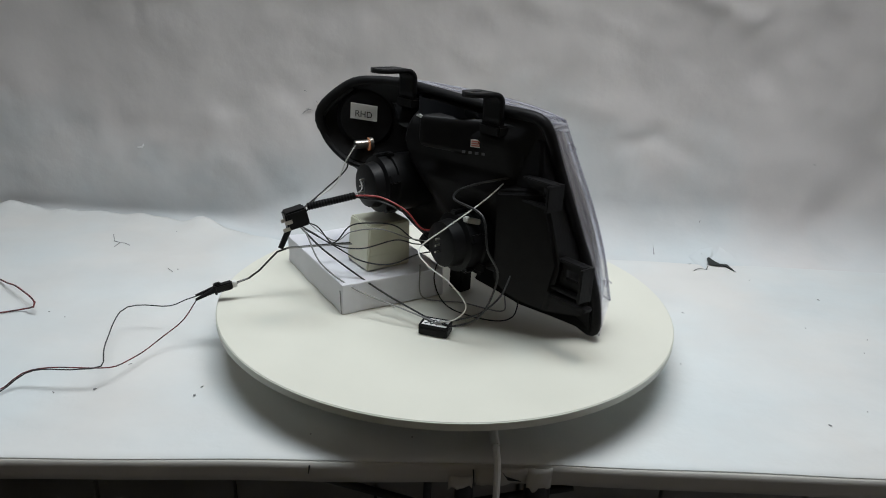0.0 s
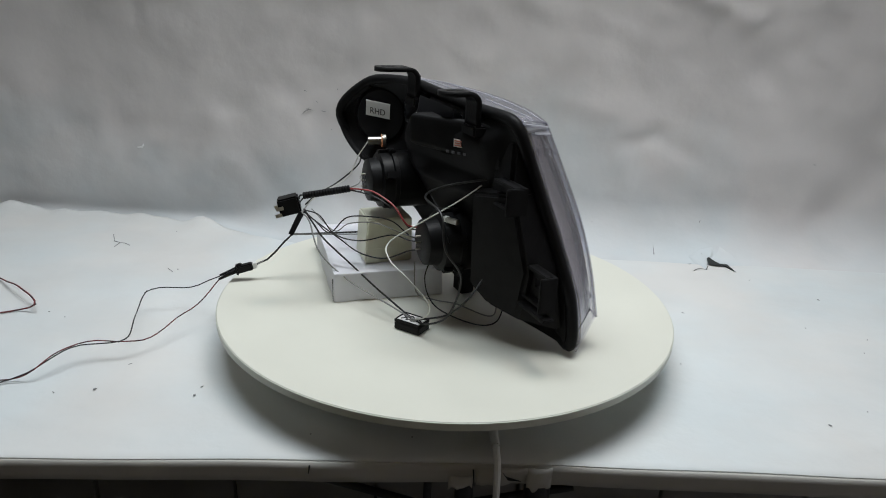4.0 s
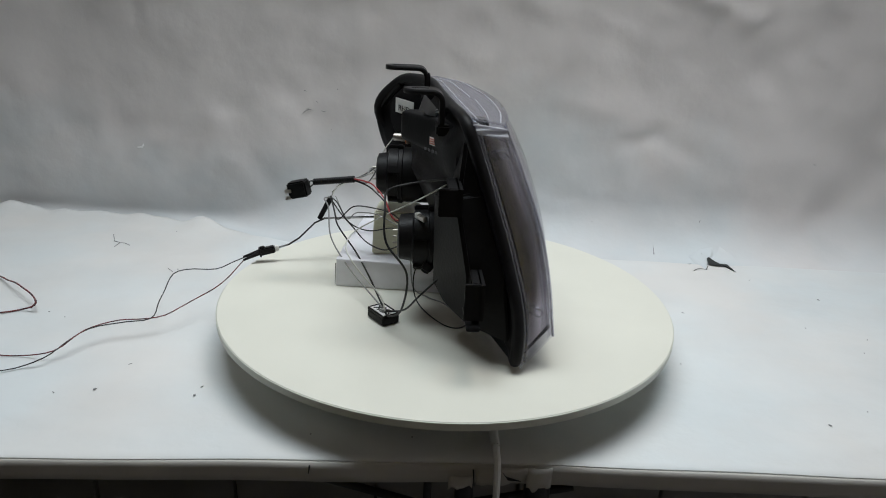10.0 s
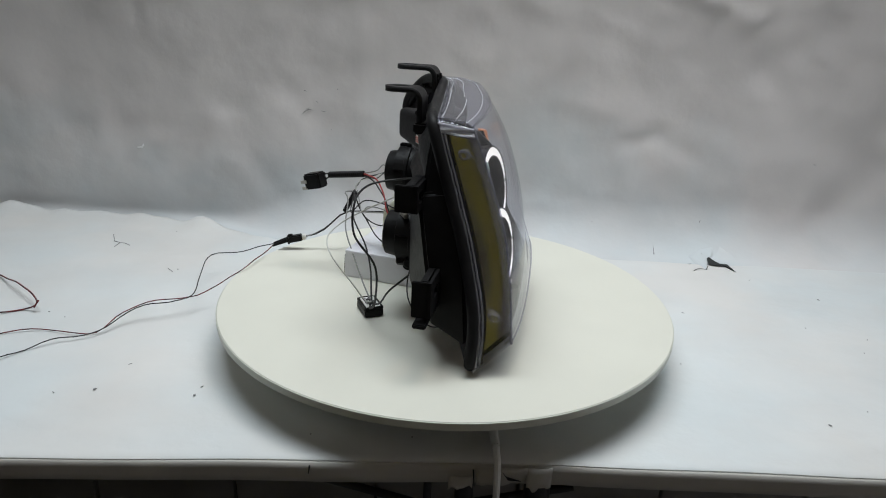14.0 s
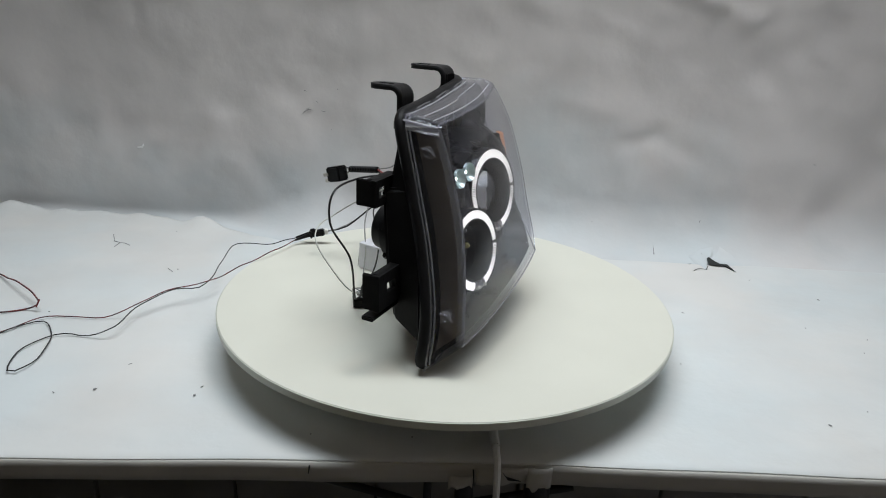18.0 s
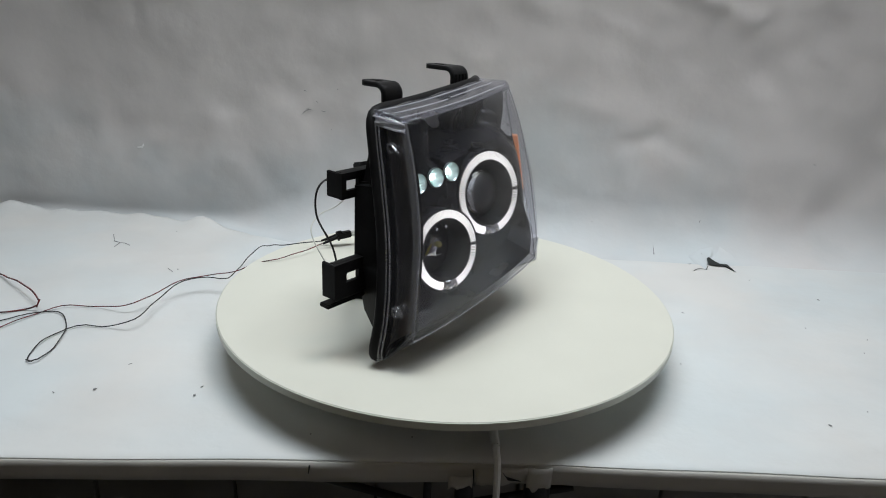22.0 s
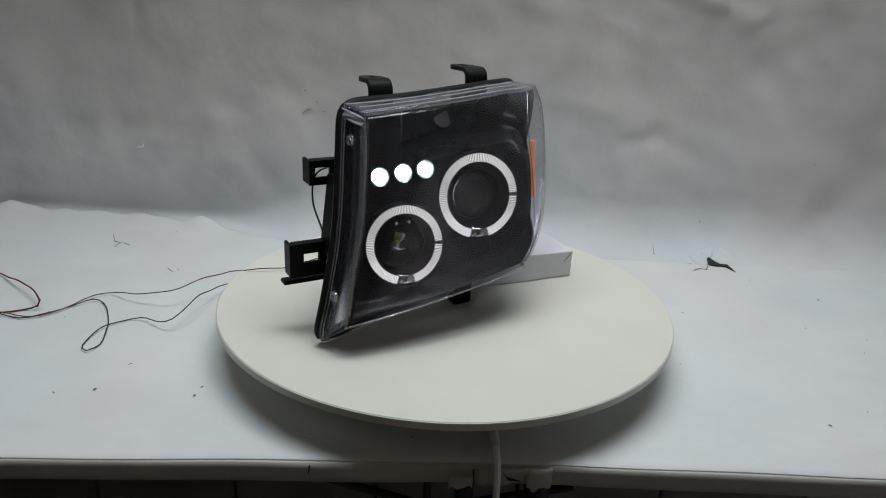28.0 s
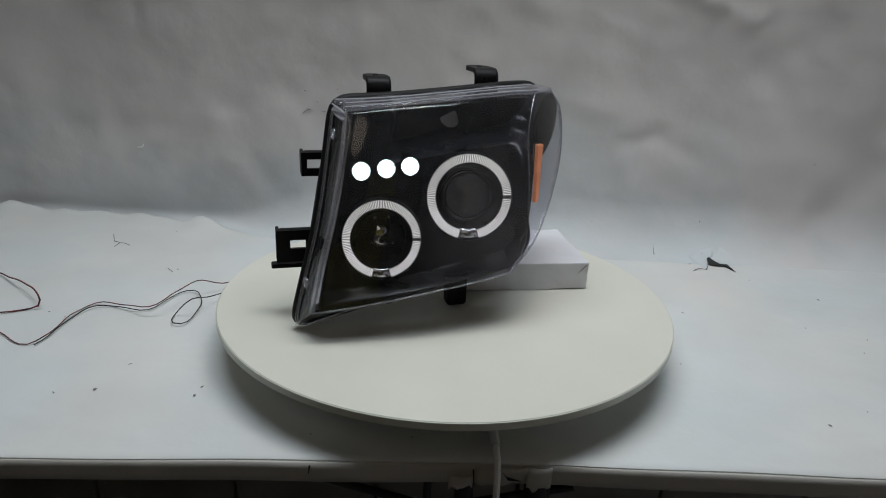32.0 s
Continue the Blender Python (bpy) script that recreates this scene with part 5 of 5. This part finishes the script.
for k, (x, z) in enumerate(((-280, 172), (-286, 208), (-263, 188), (150, 211), (283, -25), (493, -12), (550, 127), (688, 117), (-236, 136))):
    bm = fleck(bm, (x / 1000, WALL_Y, z / 1000), 0.0006, (6, 2, 5, 2, 1.5)[k % 5], 0.7 * k)
for x0, z0, x1, z1, w in ((-293, 162, -276, 178, .7), (-285, 174, -269, 171, .6), (-257, 171, -246, 170, .6), (-286, 209, -281, 205, .6), (-223, 215, -223, 212, .7)):
    at = Vector(((x0 + x1) / 2000, WALL_Y, (z0 + z1) / 2000))
    p, n = on_paper(*at)
    d = Vector((x1 - x0, 0, z1 - z0)) / 2000
    d -= n * d.dot(n)
    sd = n.cross(d).normalized() * w / 1000
    bm = prism([p + n * 0.0006 + q for q in (-d, -d * 0.2 + sd, d * 0.5 + sd * 0.4, d, d * 0.2 - sd * 0.6, -d * 0.5 - sd * 0.5)], n * 0.0005, bm)
for top, foot, w in (((.398, .386, -.032), (.396, .3585, -.050), .9), ((.489, .374, -.040), (.4885, .364, -.046), .6)):
    p, n = on_paper(*((Vector(top) + Vector(foot)) / 2))
    d = (Vector(foot) - Vector(top)) / 2
    sd = n.cross(d).normalized() * w / 1000
    bm = prism([p + n * 0.0012 + q for q in (-d, -d * 0.2 + sd * 0.5, d * 0.5 + sd, d, d * 0.4 - sd, -d * 0.5 - sd * 0.3)], n * 0.0005, bm)


def stroke(bm, pts, w):
    for a, b in zip(pts, pts[1:]):
        p, q = Vector((*a, TABLE_Z + 0.002)) / 1, Vector((*b, TABLE_Z + 0.002))
        p, n = on_paper(*p)
        q, _ = on_paper(*q)
        d = q - p
        sd = n.cross(d).normalized() * w
        bm = prism([p + n * 0.0008 + sd, q + n * 0.0008 + sd * 0.5, q + n * 0.0008 - sd * 0.5, p + n * 0.0008 - sd], n * 0.0005, bm)
    return bm


bm = stroke(bm, SCRIBBLE[:4], 0.0007)
bm = stroke(bm, SCRIBBLE[2:3] + SCRIBBLE[4:6], 0.0005)
bm = stroke(bm, SCRIBBLE[6:8], 0.0005)
me = bpy.data.meshes.new("paper_crumbs")
bm.to_mesh(me)
bm.free()
me.materials.append(SPECK)
tagged(new("paper_crumbs", me), "tiny dark crumbs and scuffs scattered on the white paper", "crumbs", kind="stuff")


def on_sheet(bm, pts, material, name, label, category, thick=0.0008, lift=0.001):
    ring = []
    for p in pts:
        q, n = on_paper(*p)
        ring.append(q + n * lift)
    bm = prism(ring, (0, -thick, thick), bm)
    me = bpy.data.meshes.new(name)
    bm.to_mesh(me)
    bm.free()
    me.materials.append(material)
    return tagged(new(name, me), label, category)


on_sheet(None, [(.4945, .3625, -.0475), (.4995, .3640, -.0465), (.508, .3415, -.0574), (.5223, .3364, -.0591), (.5213, .2925, -.0596), (.5128, .319, -.0596), (.4974, .3199, -.0597), (.4851, .3235, -.0595)], DARK_HOLE, "paper_tear", "dark three-cornered tear in the white paper", "tear", lift=0.0022)
for line in (((.4475, .3271), (.4551, .331)), ((.4461, .2906), (.4540, .2990), (.4627, .3035), (.4715, .2993), (.4819, .3202))):
    bm = stroke(None, line, 0.0007)
    me = bpy.data.meshes.new("paper_crack")
    bm.to_mesh(me)
    bm.free()
    me.materials.append(DARK_HOLE)
    tagged(new("paper_crack", me), "fine dark crack running from the tear", "crack")


def paper_flap(rim, rise, label):
    """A torn tongue of paper that lies close on the sheet, its middle slightly raised and uneven."""
    flap = bmesh.new()
    rim = [Vector(p) for p in rim]
    mid = sum(rim, Vector()) / len(rim)
    rnd = random.Random(len(rim))
    rings = []
    for f, up in ((0.0, 0.0), (0.12, 0.0012), (0.4, 0.0016 + rise * 0.6), (0.7, 0.0016 + rise)):
        ring = []
        for p in rim:
            q, n = on_paper(*p.lerp(mid, f))
            ring.append(flap.verts.new(q + n * (up + rnd.uniform(0, 0.0004) * f)))
        rings.append(ring)
    q, out = on_paper(*mid)
    tip = flap.verts.new(q + out * (0.0016 + rise))
    n = len(rim)
    for a, b in zip(rings, rings[1:]):
        for k in range(n):
            flap.faces.new((a[k], a[(k + 1) % n], b[(k + 1) % n], b[k]))
    for k in range(n):
        flap.faces.new((rings[-1][k], rings[-1][(k + 1) % n], tip))
    me = bpy.data.meshes.new("paper_flap")
    flap.to_mesh(me)
    flap.free()
    me.materials.append(PAPER_WALL)
    me.polygons.foreach_set("use_smooth", [True] * len(me.polygons))
    tagged(new("paper_flap", me), label, "paper flap")


paper_flap([(.4625, .3684, -.0448), (.4655, .345, -.0550), (.4688, .3216, -.0596), (.4715, .2993, -.0595), (.484, .330, -.0580), (.4961, .3563, -.0511), (.512, .371, -.0400), (.515, .3846, -.0320), (.490, .381, -.0360)], 0.0006, "crumpled flap of torn white paper above the tear")
paper_flap([(.5277, .383, -.0304), (.515, .369, -.0410), (.5042, .3562, -.0512), (.513, .343, -.0570), (.5243, .3371, -.0589), (.540, .342, -.0570), (.5523, .345, -.0551), (.5466, .3709, -.0400)], 0.0012, "small upright flap of torn white paper beside the tear")
p, n = on_paper(-.6167, .455, .0825)
me = bpy.data.meshes.new("paper_chip")
bm = prism([p + n * 0.0006 + Vector((x, 0, z)) for x, z in ((-.008, -.002), (.002, .000), (.006, .005), (.007, .002), (.003, -.003), (-.004, -.004))], n * 0.0008)
bm.to_mesh(me)
bm.free()
me.materials.append(PALE_PATCH)
tagged(new("paper_chip", me), "small white chip on the paper backdrop", "paper chip")


# ---- what turns with the disc ----
RIDERS = [disc, lamp, carton, roll, ecu, plug, loom]


def motions():
    for ob in RIDERS:
        walk(ob, [(float(t), pose(0, 0, 0, 0, 0, turned(t) + TURN0) @ Matrix.Translation(BASE[ob])) for t in range(33)])
    walk(joint, [(float(t), joint_pose(t)) for t in LEAD_TIMES])
    for ob, rows in CHAINS:
        walk(ob, rows)


motions()
